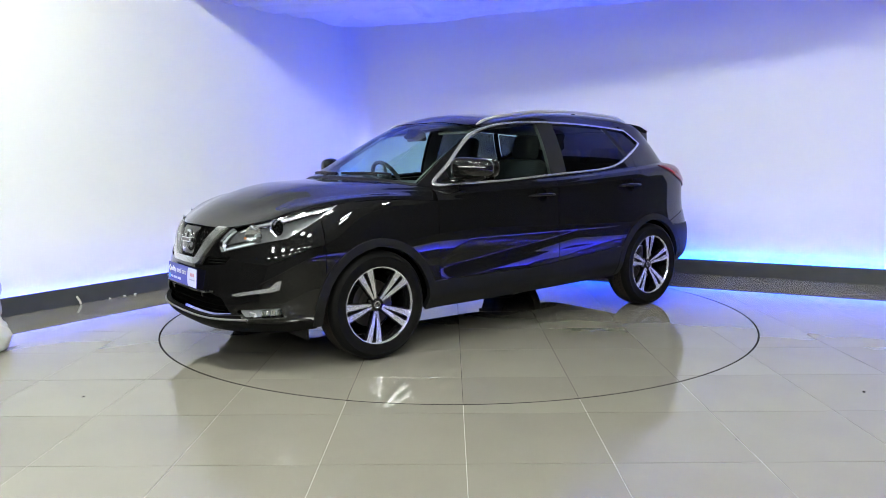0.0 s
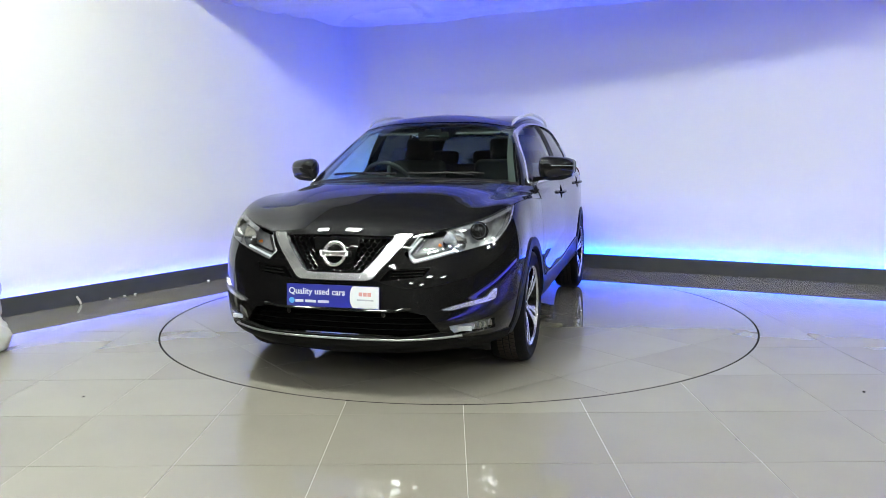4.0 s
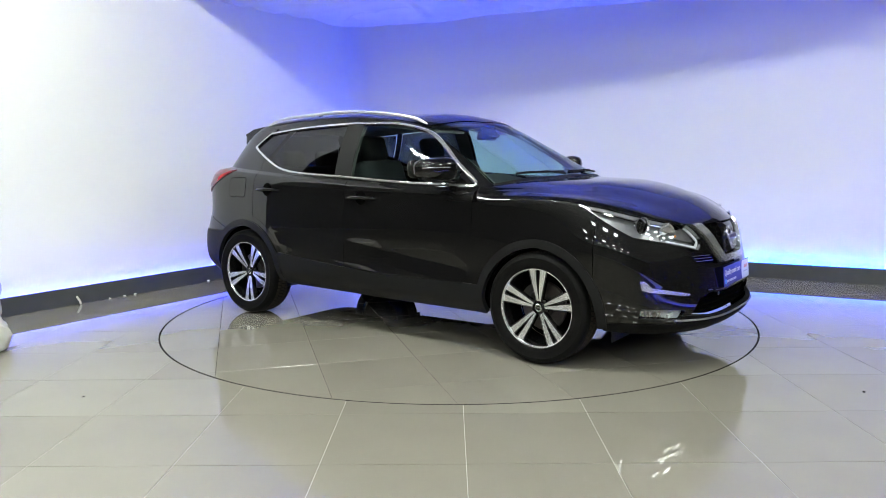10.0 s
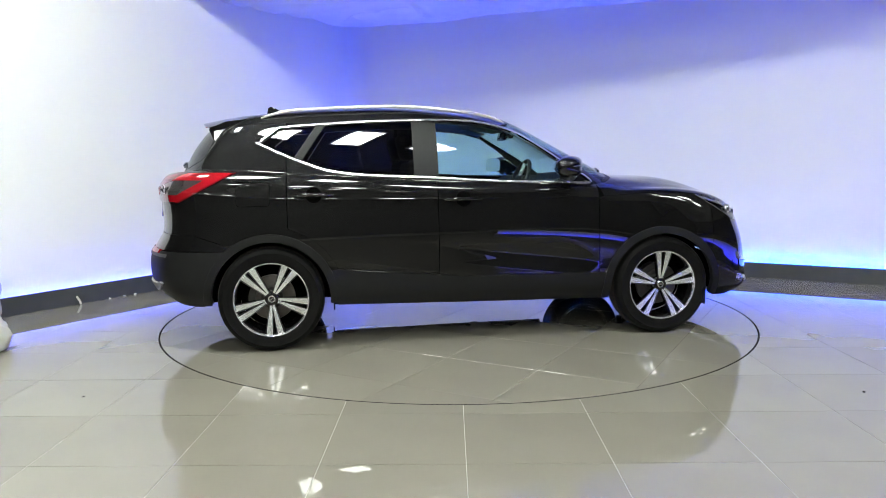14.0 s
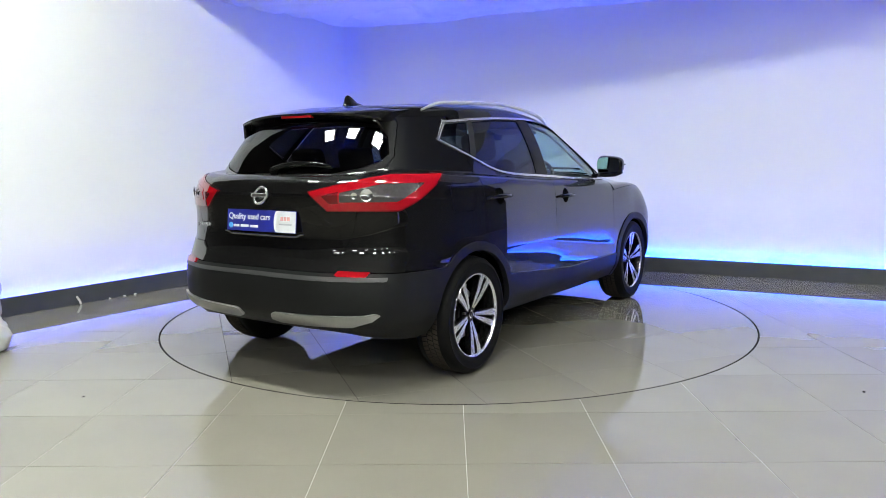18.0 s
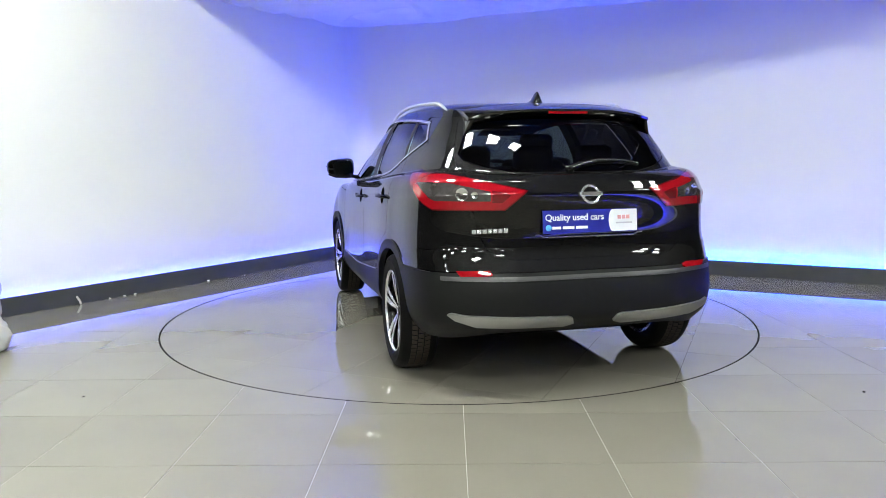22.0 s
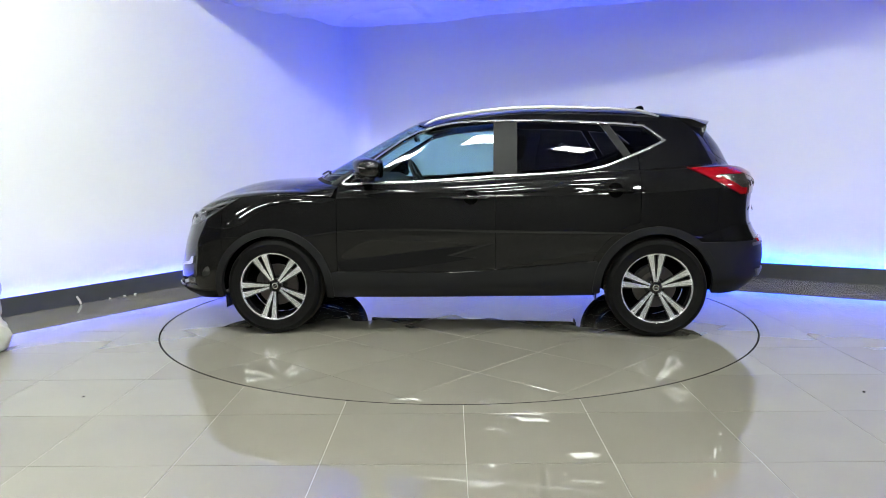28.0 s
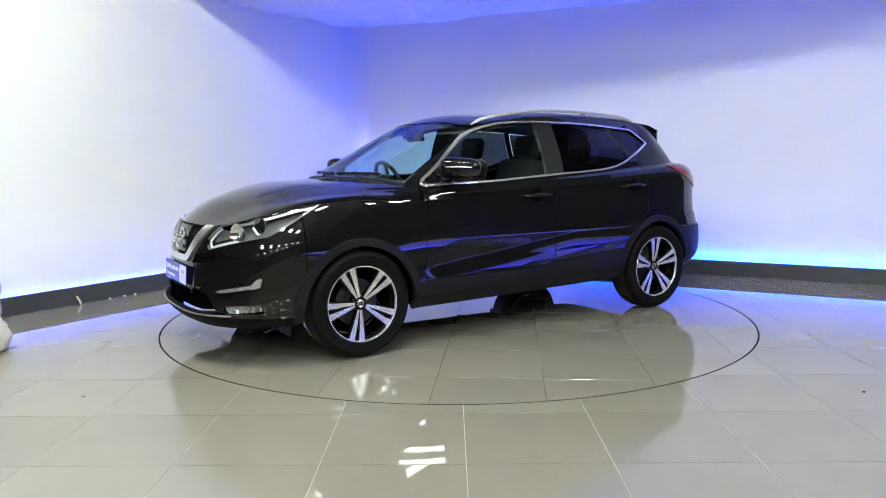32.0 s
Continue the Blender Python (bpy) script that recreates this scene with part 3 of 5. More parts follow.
GRILLE_OUT = [(-0.405, 0.835), (-0.375, 0.80), (-0.215, 0.612), (-0.185, 0.600), (0.185, 0.600), (0.215, 0.612), (0.375, 0.80), (0.405, 0.835)]
GRILLE_IN = [(-0.325, 0.84), (-0.298, 0.80), (-0.172, 0.648), (-0.150, 0.637), (0.150, 0.637), (0.172, 0.648), (0.298, 0.80), (0.325, 0.84)]
INTAKE = [(-0.56, 0.338), (-0.40, 0.318), (0.40, 0.318), (0.56, 0.338), (0.49, 0.425), (0.40, 0.445), (-0.40, 0.445), (-0.49, 0.425)]
FOG = [(0.625, 0.315), (0.80, 0.335), (0.80, 0.385), (0.60, 0.365)]
BLADE = [(0.555, 0.452), (0.60, 0.447), (0.775, 0.482), (0.800, 0.492), (0.806, 0.545), (0.788, 0.540), (0.762, 0.503), (0.60, 0.466)]
VENT = [(0.25, 0.60), (0.47, 0.625), (0.50, 0.665), (0.30, 0.655)]


def front_of(poly, P, half=True):
    y = np.abs(P[..., 1]) if half else P[..., 1]
    return np.maximum(outline(poly, y, P[..., 2]), 1.5 - P[..., 0])


def cut_out(d, *holes):
    """Take regions (negative inside) out of d, leaving a seam."""
    for h in holes:
        d = np.maximum(d, SEAM - h)
    return d


BUMP_X = 1.685


def both(name, mesh, mat, parent, label="", smooth=35):
    a = part(name, mesh, mat, parent, label, smooth)
    b = part(name, mirrored(mesh), mat, parent, label, smooth)
    return a, b


def build_body(car):
    # inner shell closes the gaps
    def shell_rule(P, U, V):
        d = arch_hole(P, ARCH + 0.01)
        d = np.maximum(d, -dlo(P) + 0.0)
        ws = windscreen_rule(P, U, V)
        rg = rear_glass_rule(P, U, V)
        return np.maximum(np.maximum(d, -ws), np.maximum(-rg, -front_open(P)))
    sh = patch(shell_rule, 0, 10, 0, 10, 200, 110, lift=-0.016, rim=False)
    part("inner_shell", joined(sh, mirrored(sh)), M_SHELL, car, smooth=40)

    bonnet = patch(lambda P, U, V: np.maximum(np.abs(V - 5) - 0.99, np.abs(U) - 4.93), -5, 5, 4, 6, 150, 40)
    part("bonnet", bonnet, M_PAINT, car, smooth=35)

    def wing(P, U, V):
        d = np.maximum(P[..., 0] - BUMP_X + SEAM, DOOR_F + SEAM - P[..., 0])
        d = np.maximum(d, V - 3.985)
        d = np.maximum(d, arch_hole(P, FLARE - 0.004))
        d = np.maximum(d, clad_top(P[..., 0]) - P[..., 2])
        return cut_out(d, head_lamp(P))
    both("front_wing", patch(wing, 2.2, 5.6, 0.6, 4, 110, 70), M_PAINT, car)

    def a_cowl(P, U, V):
        d = np.maximum(4.985 - U, DOOR_F + SEAM - P[..., 0])
        d = np.maximum(d, 4.0 - V)
        return np.maximum(d, -dlo(P) + 0.004)
    both("wing_corner", patch(a_cowl, 4.9, 5.5, 3.98, 6.3, 40, 60), M_PAINT, car)

    def door_front(P, U, V):
        d = np.maximum(P[..., 0] - DOOR_F + SEAM, DOOR_M + SEAM - P[..., 0])
        d = np.maximum(d, clad_top(P[..., 0]) + SEAM - P[..., 2])
        d = np.maximum(d, arch_hole(P, FLARE - 0.004))
        return np.maximum(d, -dlo(P))
    front_doors = both("front_door", patch(door_front, 4.6, 6.3, 1, 6.4, 130, 230), M_PAINT, car)

    def door_rear(P, U, V):
        x, z = P[..., 0], P[..., 2]
        d = np.maximum(x - DOOR_M + SEAM, DOOR_B + SEAM - x)
        d = np.maximum(d, clad_top(x) + SEAM - z)
        d = np.maximum(d, arch_hole(P, FLARE + 0.045))
        return np.maximum(d, -dlo(P))
    rear_doors = both("rear_door", patch(door_rear, 5.8, 7.3, 1, 6.8, 120, 230), M_PAINT, car)

    def quarter(P, U, V):
        x, z, y = P[..., 0], P[..., 2], np.abs(P[..., 1])
        d = np.minimum(np.maximum(x - DOOR_B + SEAM, -1), np.maximum(-arch_hole(P, FLARE + 0.045 - SEAM), x + 0.85))
        d = np.maximum(d, arch_hole(P, FLARE - 0.004))
        d = np.maximum(d, np.where(x > -1.3, clad_top(x) + SEAM, 0.66 + 0.10 * np.clip((-1.5 - x) / 0.3, 0, 1)) - z)
        d = np.maximum(d, V - 7.99)
        d = np.maximum(d, -dlo(P))
        d = np.maximum(d, 0.004 - rear_glass_rule(P, U, V))
        d = np.maximum(d, SEAM - gate_rule(P, U, V))
        return cut_out(d, tail_lamp(P))
    both("rear_quarter", patch(quarter, 6.6, 9.7, 1, 8, 150, 130), M_PAINT, car)

    def clad(P, U, V):
        x, z = P[..., 0], P[..., 2]
        d = z - clad_top(x) + 0.0
        d = np.maximum(d, np.abs(x) - 1.0)
        return np.maximum(d, arch_hole(P, FLARE - 0.002))
    both("sill_cladding", patch(clad, 4.2, 7.2, 0, 3, 100, 50, lift=0.004, deep=0.02), M_CLAD, car, "grained black plastic sill cladding")

    def flare(ax, az):
        def rule(P, U, V):
            r = np.hypot(P[..., 0] - ax, P[..., 2] - az)
            d = np.maximum(ARCH - r, r - FLARE)
            lowest = 0.26 if ax > 0 else 0.30
            return np.maximum(d, lowest - P[..., 2])
        return rule
    both("wheel_arch_trim", patch(flare(*AXLE[0]), 2.4, 5.6, 0, 4.2, 130, 110, lift=0.009, deep=0.035), M_CLAD, car, "black plastic wheel arch trim")
    both("wheel_arch_trim", patch(flare(*AXLE[1]), 6.3, 8.6, 0, 4.2, 130, 110, lift=0.009, deep=0.035), M_CLAD, car, "black plastic wheel arch trim")

    def upper_frame(P, U, V):
        d = np.maximum(6.0 - V, V - 8.0)
        d = np.maximum(d, -dlo(P))
        d = np.maximum(d, 0.004 - windscreen_rule(P, U, V))
        d = np.maximum(d, DOOR_B + 0.02 - P[..., 0])
        return np.maximum(d, np.where(P[..., 0] < 0.6, 1.2 - P[..., 2], -1.0))
    both("roof_side_frame", patch(upper_frame, 3.2, 8, 6, 8, 170, 80), M_PAINT, car)

    roof = patch(lambda P, U, V: V * 0 - 1, 0, 10, 8.0, 10, 120, 24, rim=False)
    part("roof", joined(roof, mirrored(roof)), M_PAINT, car, smooth=40)

    def front_bumper(P, U, V):
        x, z = P[..., 0], P[..., 2]
        d = np.maximum(BUMP_X + SEAM - x, V - 3.97)
        d = np.maximum(d, arch_hole(P, FLARE - 0.004))
        d = np.maximum(d, np.where(np.abs(P[..., 1]) < 0.63, 0.338, 0.298) - z)
        d = cut_out(d, head_lamp(P), front_of(GRILLE_OUT, P), front_of(INTAKE, P), front_of(FOG, P), front_of(VENT, P))
        return d
    part("front_bumper", patch(front_bumper, -3.6, 3.6, 0, 4, 230, 130), M_PAINT, car, smooth=35)

    def front_lip(P, U, V):
        d = np.maximum(P[..., 2] - np.where(np.abs(P[..., 1]) < 0.63, 0.336, 0.296), 1.62 - P[..., 0])
        d = np.maximum(d, 0.003 - front_of(INTAKE, P))
        return np.maximum(d, arch_hole(P, ARCH + 0.03))
    lip = part("front_lip", patch(front_lip, -3.6, 3.6, 0, 2, 170, 60, lift=0.006, deep=0.03), M_RUBBER, car, "black plastic chin lip", smooth=35)

    def gate(P, U, V):
        d = gate_rule(P, U, V)
        d = np.maximum(d, 0.004 - rear_glass_rule(P, U, V))
        return cut_out(d, tail_lamp(P))
    gate_ob = part("tailgate", patch(gate, 7.6, 12.4, 2.6, 8, 170, 110), M_PAINT, car, smooth=35)

    def bumper_r(P, U, V):
        x, z = P[..., 0], P[..., 2]
        d = np.maximum(x + 1.45, z - 0.79)
        d = np.maximum(d, 0.655 - z)
        d = np.maximum(d, arch_hole(P, FLARE - 0.004))
        d = np.maximum(d, SEAM - gate_rule(P, U, V))
        return np.maximum(d, z - 0.66 - 0.10 * np.clip((-1.5 - x) / 0.3, 0, 1) + SEAM)
    part("rear_bumper", patch(bumper_r, 7.2, 12.8, 1.4, 4, 170, 60, lift=0.004), M_PAINT, car, smooth=35)

    def bumper_low(P, U, V):
        x, z = P[..., 0], P[..., 2]
        d = np.maximum(x + 1.45, z - 0.650)
        return np.maximum(d, arch_hole(P, FLARE - 0.004))
    part("rear_bumper_cladding", patch(bumper_low, 7.2, 12.8, 0, 3, 170, 70, lift=0.010, deep=0.03), M_CLAD, car, "grained black lower rear bumper", smooth=35)
    # under tray
    v, f = prism([(2.0, -0.62), (2.0, 0.62), (1.78, 0.66), (1.72, 0.52), (-1.62, 0.50), (-1.76, 0.55), (-1.82, 0.45), (-1.82, -0.45), (-1.76, -0.55), (-1.62, -0.50), (1.72, -0.52), (1.78, -0.66)][::-1], 0.27, 0.40)
    part("under_tray", (v, f), M_SHELL, car)
    v, f = prism([(0.93, -0.80), (0.93, 0.80), (-0.93, 0.80), (-0.93, -0.80)][::-1], 0.275, 0.34)
    part("floor_pan", (v, f), M_SHELL, car)
    return front_doors, rear_doors, gate_ob


def windscreen_rule(P, U, V):
    """Negative on the windscreen."""
    d = np.maximum(6.05 - V, V - 7.97) * 0.42
    return np.maximum(d, np.where(np.abs(U) < 5, (np.abs(U) - 4.25) * 0.10, 1.0))


def rear_glass_rule(P, U, V):
    y, z = np.abs(P[..., 1]), P[..., 2]
    d = outline([(-1, 1.150), (0.36, 1.150), (0.50, 1.178), (0.585, 1.215), (0.600, 1.25), (0.53, 1.40), (0.46, 1.452), (-1, 1.458)], y, z)
    return np.maximum(np.maximum(d, P[..., 0] + 1.45), 8.15 - U)


def gate_rule(P, U, V):
    """Negative on the whole tailgate, glass and lamps' inner parts included."""
    y, z = np.abs(P[..., 1]), P[..., 2]
    d = outline([(-1, 0.714), (0.40, 0.714), (0.48, 0.726), (0.535, 0.765), (0.572, 0.84), (0.60, 0.95), (0.615, 1.15), (0.625, 1.24), (0.56, 1.42), (0.50, 1.475), (-1, 1.48)], y, z)
    return np.maximum(d, P[..., 0] + 1.45)


def front_open(P):
    """Negative in the openings of the front: grille, intake, lamps."""
    d = np.minimum(front_of(GRILLE_OUT, P), front_of(INTAKE, P))
    return np.minimum(np.minimum(d, front_of(FOG, P)), np.maximum(head_lamp(P), 1.5 - P[..., 0]))


car = thing("car", "black five-door crossover car with chrome window trim", "car")
build_body(car)


# ---- glass ----
def ribbon(poly, width, out, thick, closed=True, per=1, inset=0.0):
    """A raised strip on the left flank along an (x, z) line."""
    pts = [np.array(p) for p in poly]
    n = len(pts)
    verts, faces = [], []
    m = n if closed else n
    for i in range(m):
        a = pts[i - 1] if (closed or i) else pts[i]
        b = pts[(i + 1) % n] if (closed or i < n - 1) else pts[i]
        d = (b - a) / np.linalg.norm(b - a)
        nr = np.array((d[1], -d[0]))
        for off, lift in ((0, -0.006), (0, thick), (width * 0.5, thick + 0.002), (width, thick), (width, -0.006)):
            q = pts[i] + nr * (off - inset)
            verts.append(Vector((q[0], on_side(q[0], q[1]) + lift, q[1])))
    for i in range(m if closed else m - 1):
        j = (i + 1) % m
        for k in range(4):
            faces.append((i * 5 + k, j * 5 + k, j * 5 + k + 1, i * 5 + k + 1))
    return verts, faces


from mathutils.bvhtree import BVHTree
_U, _V, _P, _N = grid_of(0, 10, 0, 10, 260, 160)
_idx = np.arange(260 * 160).reshape(260, 160)
TREE = BVHTree.FromPolygons([tuple(p) for p in _P.reshape(-1, 3)], [tuple(int(q) for q in r) for r in np.stack([_idx[:-1, :-1], _idx[1:, :-1], _idx[1:, 1:], _idx[:-1, 1:]], -1).reshape(-1, 4)])


def on_side(x, z):
    hit = TREE.ray_cast(Vector((x, 3, z)), Vector((0, -1, 0)))[0]
    return hit.y if hit else 0.6


def on_front(y, z):
    hit = TREE.ray_cast(Vector((4, abs(y) + 1e-4, z)), Vector((-1, 0, 0)))[0]
    return hit.x if hit else 2.1


def on_rear(y, z):
    hit = TREE.ray_cast(Vector((-4, abs(y) + 1e-4, z)), Vector((1, 0, 0)))[0]
    return hit.x if hit else -2.05


def on_top(x, y):
    hit = TREE.ray_cast(Vector((x, abs(y) + 1e-4, 4)), Vector((0, 0, -1)))[0]
    return hit.z if hit else 1.5


def build_glass(car):
    ws = patch(lambda P, U, V: windscreen_rule(P, U, V) + 0.001, -4.6, 4.6, 6, 8, 90, 50, lift=-0.003, deep=0.004)
    part("windscreen", ws, G_CLEAR, car, "clear tinted windscreen", smooth=60).visible_shadow = False

    def band(P, U, V):
        d = windscreen_rule(P, U, V)
        return np.maximum(d + 0.001, -(d + 0.012))
    part("windscreen_border", patch(band, -4.6, 4.6, 6, 8, 180, 90, lift=-0.006, rim=False), M_GLOSS, car, smooth=60)
    rg = patch(lambda P, U, V: rear_glass_rule(P, U, V) + 0.002, 8.0, 12.0, 5.5, 8.2, 110, 60, lift=0.0, deep=0.004)
    part("rear_window", rg, G_DARK, car, "dark tinted rear window", smooth=60).visible_shadow = False

    def pane(x0, x1, slope=0.0, grow=0.012):
        def rule(P, U, V):
            x, z = P[..., 0], P[..., 2]
            d = dlo(P) + grow
            d = np.maximum(d, x0 + slope * (z - 1.25) - x)
            return np.maximum(d, x - x1 - (0 if slope < 0.5 else 0))
        return rule
    for name, rule, mat, lab in (("front_door_window", pane(-0.225, 0.90), G_CLEAR, "clear tinted side window"),):
        for ob in both(name, patch(rule, 4.2, 6.6, 5.6, 8.1, 110, 90, lift=-0.010, rim=False), mat, car, lab, 60):
            ob.visible_shadow = False

    def rear_pane(P, U, V):
        x, z = P[..., 0], P[..., 2]
        d = np.maximum(dlo(P) + 0.012, x + 0.380)
        return np.maximum(d, -side_of(x, z, (-1.120, 1.20), (-0.945, 1.46)) * -1.0)

    def quarter_pane(P, U, V):
        x, z = P[..., 0], P[..., 2]
        d = np.maximum(dlo(P) + 0.012, x + 0.7)
        return np.maximum(d, side_of(x, z, (-1.185, 1.20), (-1.010, 1.46)) * -1.0)
    for ob in both("rear_door_window", patch(rear_pane, 5.8, 7.6, 5.6, 8.1, 110, 90, lift=-0.010, rim=False), G_DARK, car, "dark tinted rear side window", 60) + \
            both("quarter_window", patch(quarter_pane, 6.3, 8.2, 5.6, 8.1, 110, 90, lift=-0.010, rim=False), G_DARK, car, "small dark tinted quarter window", 60):
        ob.visible_shadow = False

    def pillar(P, U, V):
        x = P[..., 0]
        return np.maximum(dlo(P) + 0.004, np.maximum(x + 0.222, -0.385 - x))
    both("door_pillar", patch(pillar, 5.6, 6.6, 5.6, 8.1, 60, 90, lift=-0.005, rim=False), M_PILLAR, car, "satin black middle pillar")

    def divider(P, U, V):
        x, z = P[..., 0], P[..., 2]
        d = np.maximum(-side_of(x, z, (-1.125, 1.20), (-0.950, 1.46)), side_of(x, z, (-1.18, 1.20), (-1.005, 1.46)))
        return np.maximum(np.maximum(d, dlo(P) + 0.004), x + 0.7)
    both("window_divider", patch(divider, 6.3, 8.2, 5.6, 8.1, 140, 100, lift=-0.006, rim=False), M_PILLAR, car)
    rim = smooth_poly(DLO, 5)
    both("window_trim", ribbon(rim, 0.0135, 0, 0.005, inset=0.004), M_VEE, car, "bright chrome window surround")


build_glass(car)


# ---- wheels ----
def build_wheel(name="wheel"):
    """A wheel round the origin; the outer face looks towards +y."""
    root = new(name)
    root.empty_display_size = 0.1
    R, W = 0.334, 0.108
    tyre = [(0.232, -0.095), (0.240, -0.100), (0.270, -0.108), (0.300, -0.108), (0.320, -0.100), (0.330, -0.085), (R, -0.06), (R + .001, 0), (R, 0.06), (0.330, 0.085),
            (0.320, 0.100), (0.303, 0.107), (0.300, 0.109), (0.297, 0.107), (0.270, 0.108), (0.250, 0.104), (0.240, 0.100), (0.232, 0.095)]
    ty = part("tyre", lathe(tyre, "y", 96), M_RUBBER, root, "black rubber tyre with worn tread", smooth=40)
    # tread blocks
    tv, tf = [], []
    n = 72
    for k in range(n):
        for row, (y0, y1) in enumerate(((-0.088, -0.058), (-0.052, -0.022), (-0.016, 0.016), (0.022, 0.052), (0.058, 0.088))):
            a0 = 2 * math.pi * (k + 0.12 + 0.3 * (row % 2)) / n
            a1 = a0 + 2 * math.pi * 0.76 / n
            r1 = R + 0.0035 - (0.005 if row in (0, 4) else 0)
            sk = 0.25 * 2 * math.pi / n * (1 if row < 2 else -1)
            o = len(tv)
            for r in (R - 0.006, r1):
                for a, y in ((a0, y0), (a1, y0), (a1 + sk, y1), (a0 + sk, y1)):
                    rr = r - (0.006 if (row == 0 and y == y0) or (row == 4 and y == y1) else 0)
                    tv.append((rr * math.cos(a), y, rr * math.sin(a)))
            tf += [(o + 4, o + 5, o + 6, o + 7), (o, o + 1, o + 5, o + 4), (o + 1, o + 2, o + 6, o + 5), (o + 2, o + 3, o + 7, o + 6), (o + 3, o, o + 4, o + 7)]
    part("tread", (tv, tf), M_TREAD, ty, "dusty tread blocks")
    barrel = [(0.236, 0.092), (0.240, 0.098), (0.238, 0.101), (0.2335, 0.100), (0.229, 0.092), (0.221, 0.06), (0.214, 0.02), (0.216, -0.09), (0.236, -0.098)]
    part("rim", lathe(barrel, "y", 80), M_RIM, root, "machined alloy rim edge", smooth=40)
    part("rim_barrel", lathe([(0.2272, 0.089), (0.2195, 0.065), (0.212, 0.02), (0.212, -0.09)], "y", 64), M_RIM_DARK, root, smooth=40)
    # five double spokes: machined faces on dark bodies
    def arm(a0, a1, w0, w1, r0, r1, y0, y1, deep):
        """A tapered bar from radius r0 at angle a0 to r1 at a1."""
        p0 = Vector((math.cos(a0), 0, math.sin(a0))) * r0
        p1 = Vector((math.cos(a1), 0, math.sin(a1))) * r1
        d = (p1 - p0).normalized()
        s = Vector((-d.z, 0, d.x))
        v = []
        for y in (0, -deep):
            for p, w, yy in ((p0, w0, y0), ((p0 + p1) / 2, (w0 + w1) / 2, (y0 + y1) / 2 + 0.004), (p1, w1, y1)):
                v += [p - s * w + Vector((0, yy + y, 0)), p + s * w + Vector((0, yy + y, 0))]
        f = [(0, 1, 3, 2), (2, 3, 5, 4), (6, 8, 9, 7), (8, 10, 11, 9)]
        f += [(0, 2, 8, 6), (2, 4, 10, 8), (1, 7, 9, 3), (3, 9, 11, 5), (0, 6, 7, 1), (4, 5, 11, 10)]
        return v, [tuple(reversed(q)) for q in f]
    for k in range(5):
        c = math.pi / 2 + 2 * math.pi * k / 5
        body = []
        for sgn in (-1, 1):
            a0, a1 = c + sgn * 0.17, c + sgn * 0.158
            body.append(arm(a0, a1, 0.0095, 0.0290, 0.036, 0.228, 0.062, 0.088, 0.034))
        part("spoke", joined(*body), M_RIM_DARK, root, "gloss black spoke pair")
        for sgn in (-1, 1):
            a0, a1 = c + sgn * 0.17, c + sgn * 0.158
            v, f = arm(a0, a1, 0.0062, 0.0198, 0.042, 0.230, 0.0655, 0.0895, 0.003)
            part("spoke_face", (v, f), M_RIM, root, "bright machined spoke face")
    part("hub", lathe([(0.001, 0.060), (0.040, 0.060), (0.048, 0.055), (0.052, 0.02), (0.001, 0.02)], "y", 40), M_RIM_DARK, root, smooth=35)
    cap = part("hub_cap", lathe([(0.001, 0.0675), (0.024, 0.067), (0.029, 0.063), (0.030, 0.055)], "y", 32), M_GLOSS, root, smooth=35)
    part("cap_badge", joined(lathe([(0.017, 0.068), (0.021, 0.0695), (0.023, 0.068)], "y", 28), prism([(-0.022, -0.004), (0.022, -0.004), (0.022, 0.004), (-0.022, 0.004)], 0.0675, 0.0695, "y")), M_CHROME, cap)
    for k in range(5):
        a = math.pi / 2 + math.pi / 5 + 2 * math.pi * k / 5
        part("wheel_nut", moved(lathe([(0.001, 0.063), (0.008, 0.063), (0.0095, 0.058), (0.0095, 0.045)], "y", 6), pose(0.045 * math.cos(a), -0.006, 0.045 * math.sin(a))), M_CAST, root)
    part("brake_disc", lathe([(0.07, 0.0), (0.145, 0.0), (0.147, -0.004), (0.147, -0.022), (0.07, -0.022)], "y", 56), M_BRAKE, root, smooth=35)
    part("back_plate", lathe([(0.001, -0.086), (0.208, -0.086), (0.210, -0.094), (0.001, -0.094)], "y", 48), M_SHELL, root, smooth=35)
    part("disc_hat", lathe([(0.001, 0.02), (0.068, 0.02), (0.072, 0.014), (0.072, -0.02)], "y", 40), M_CAST, root, smooth=35)
    # caliper
    v, f = prism([(0.150 * math.cos(a), 0.150 * math.sin(a)) for a in np.linspace(0.5, 1.35, 8)] + [(0.105 * math.cos(a), 0.105 * math.sin(a)) for a in np.linspace(1.35, 0.5, 8)], -0.045, 0.022, "y")
    part("brake_caliper", (v, [tuple(reversed(q)) for q in f]), M_CAST, root)
    part("valve", rod([(0.205, 0.06, 0.03), (0.188, 0.085, 0.03)], 0.004, 6), M_GLOSS, root)
    return root


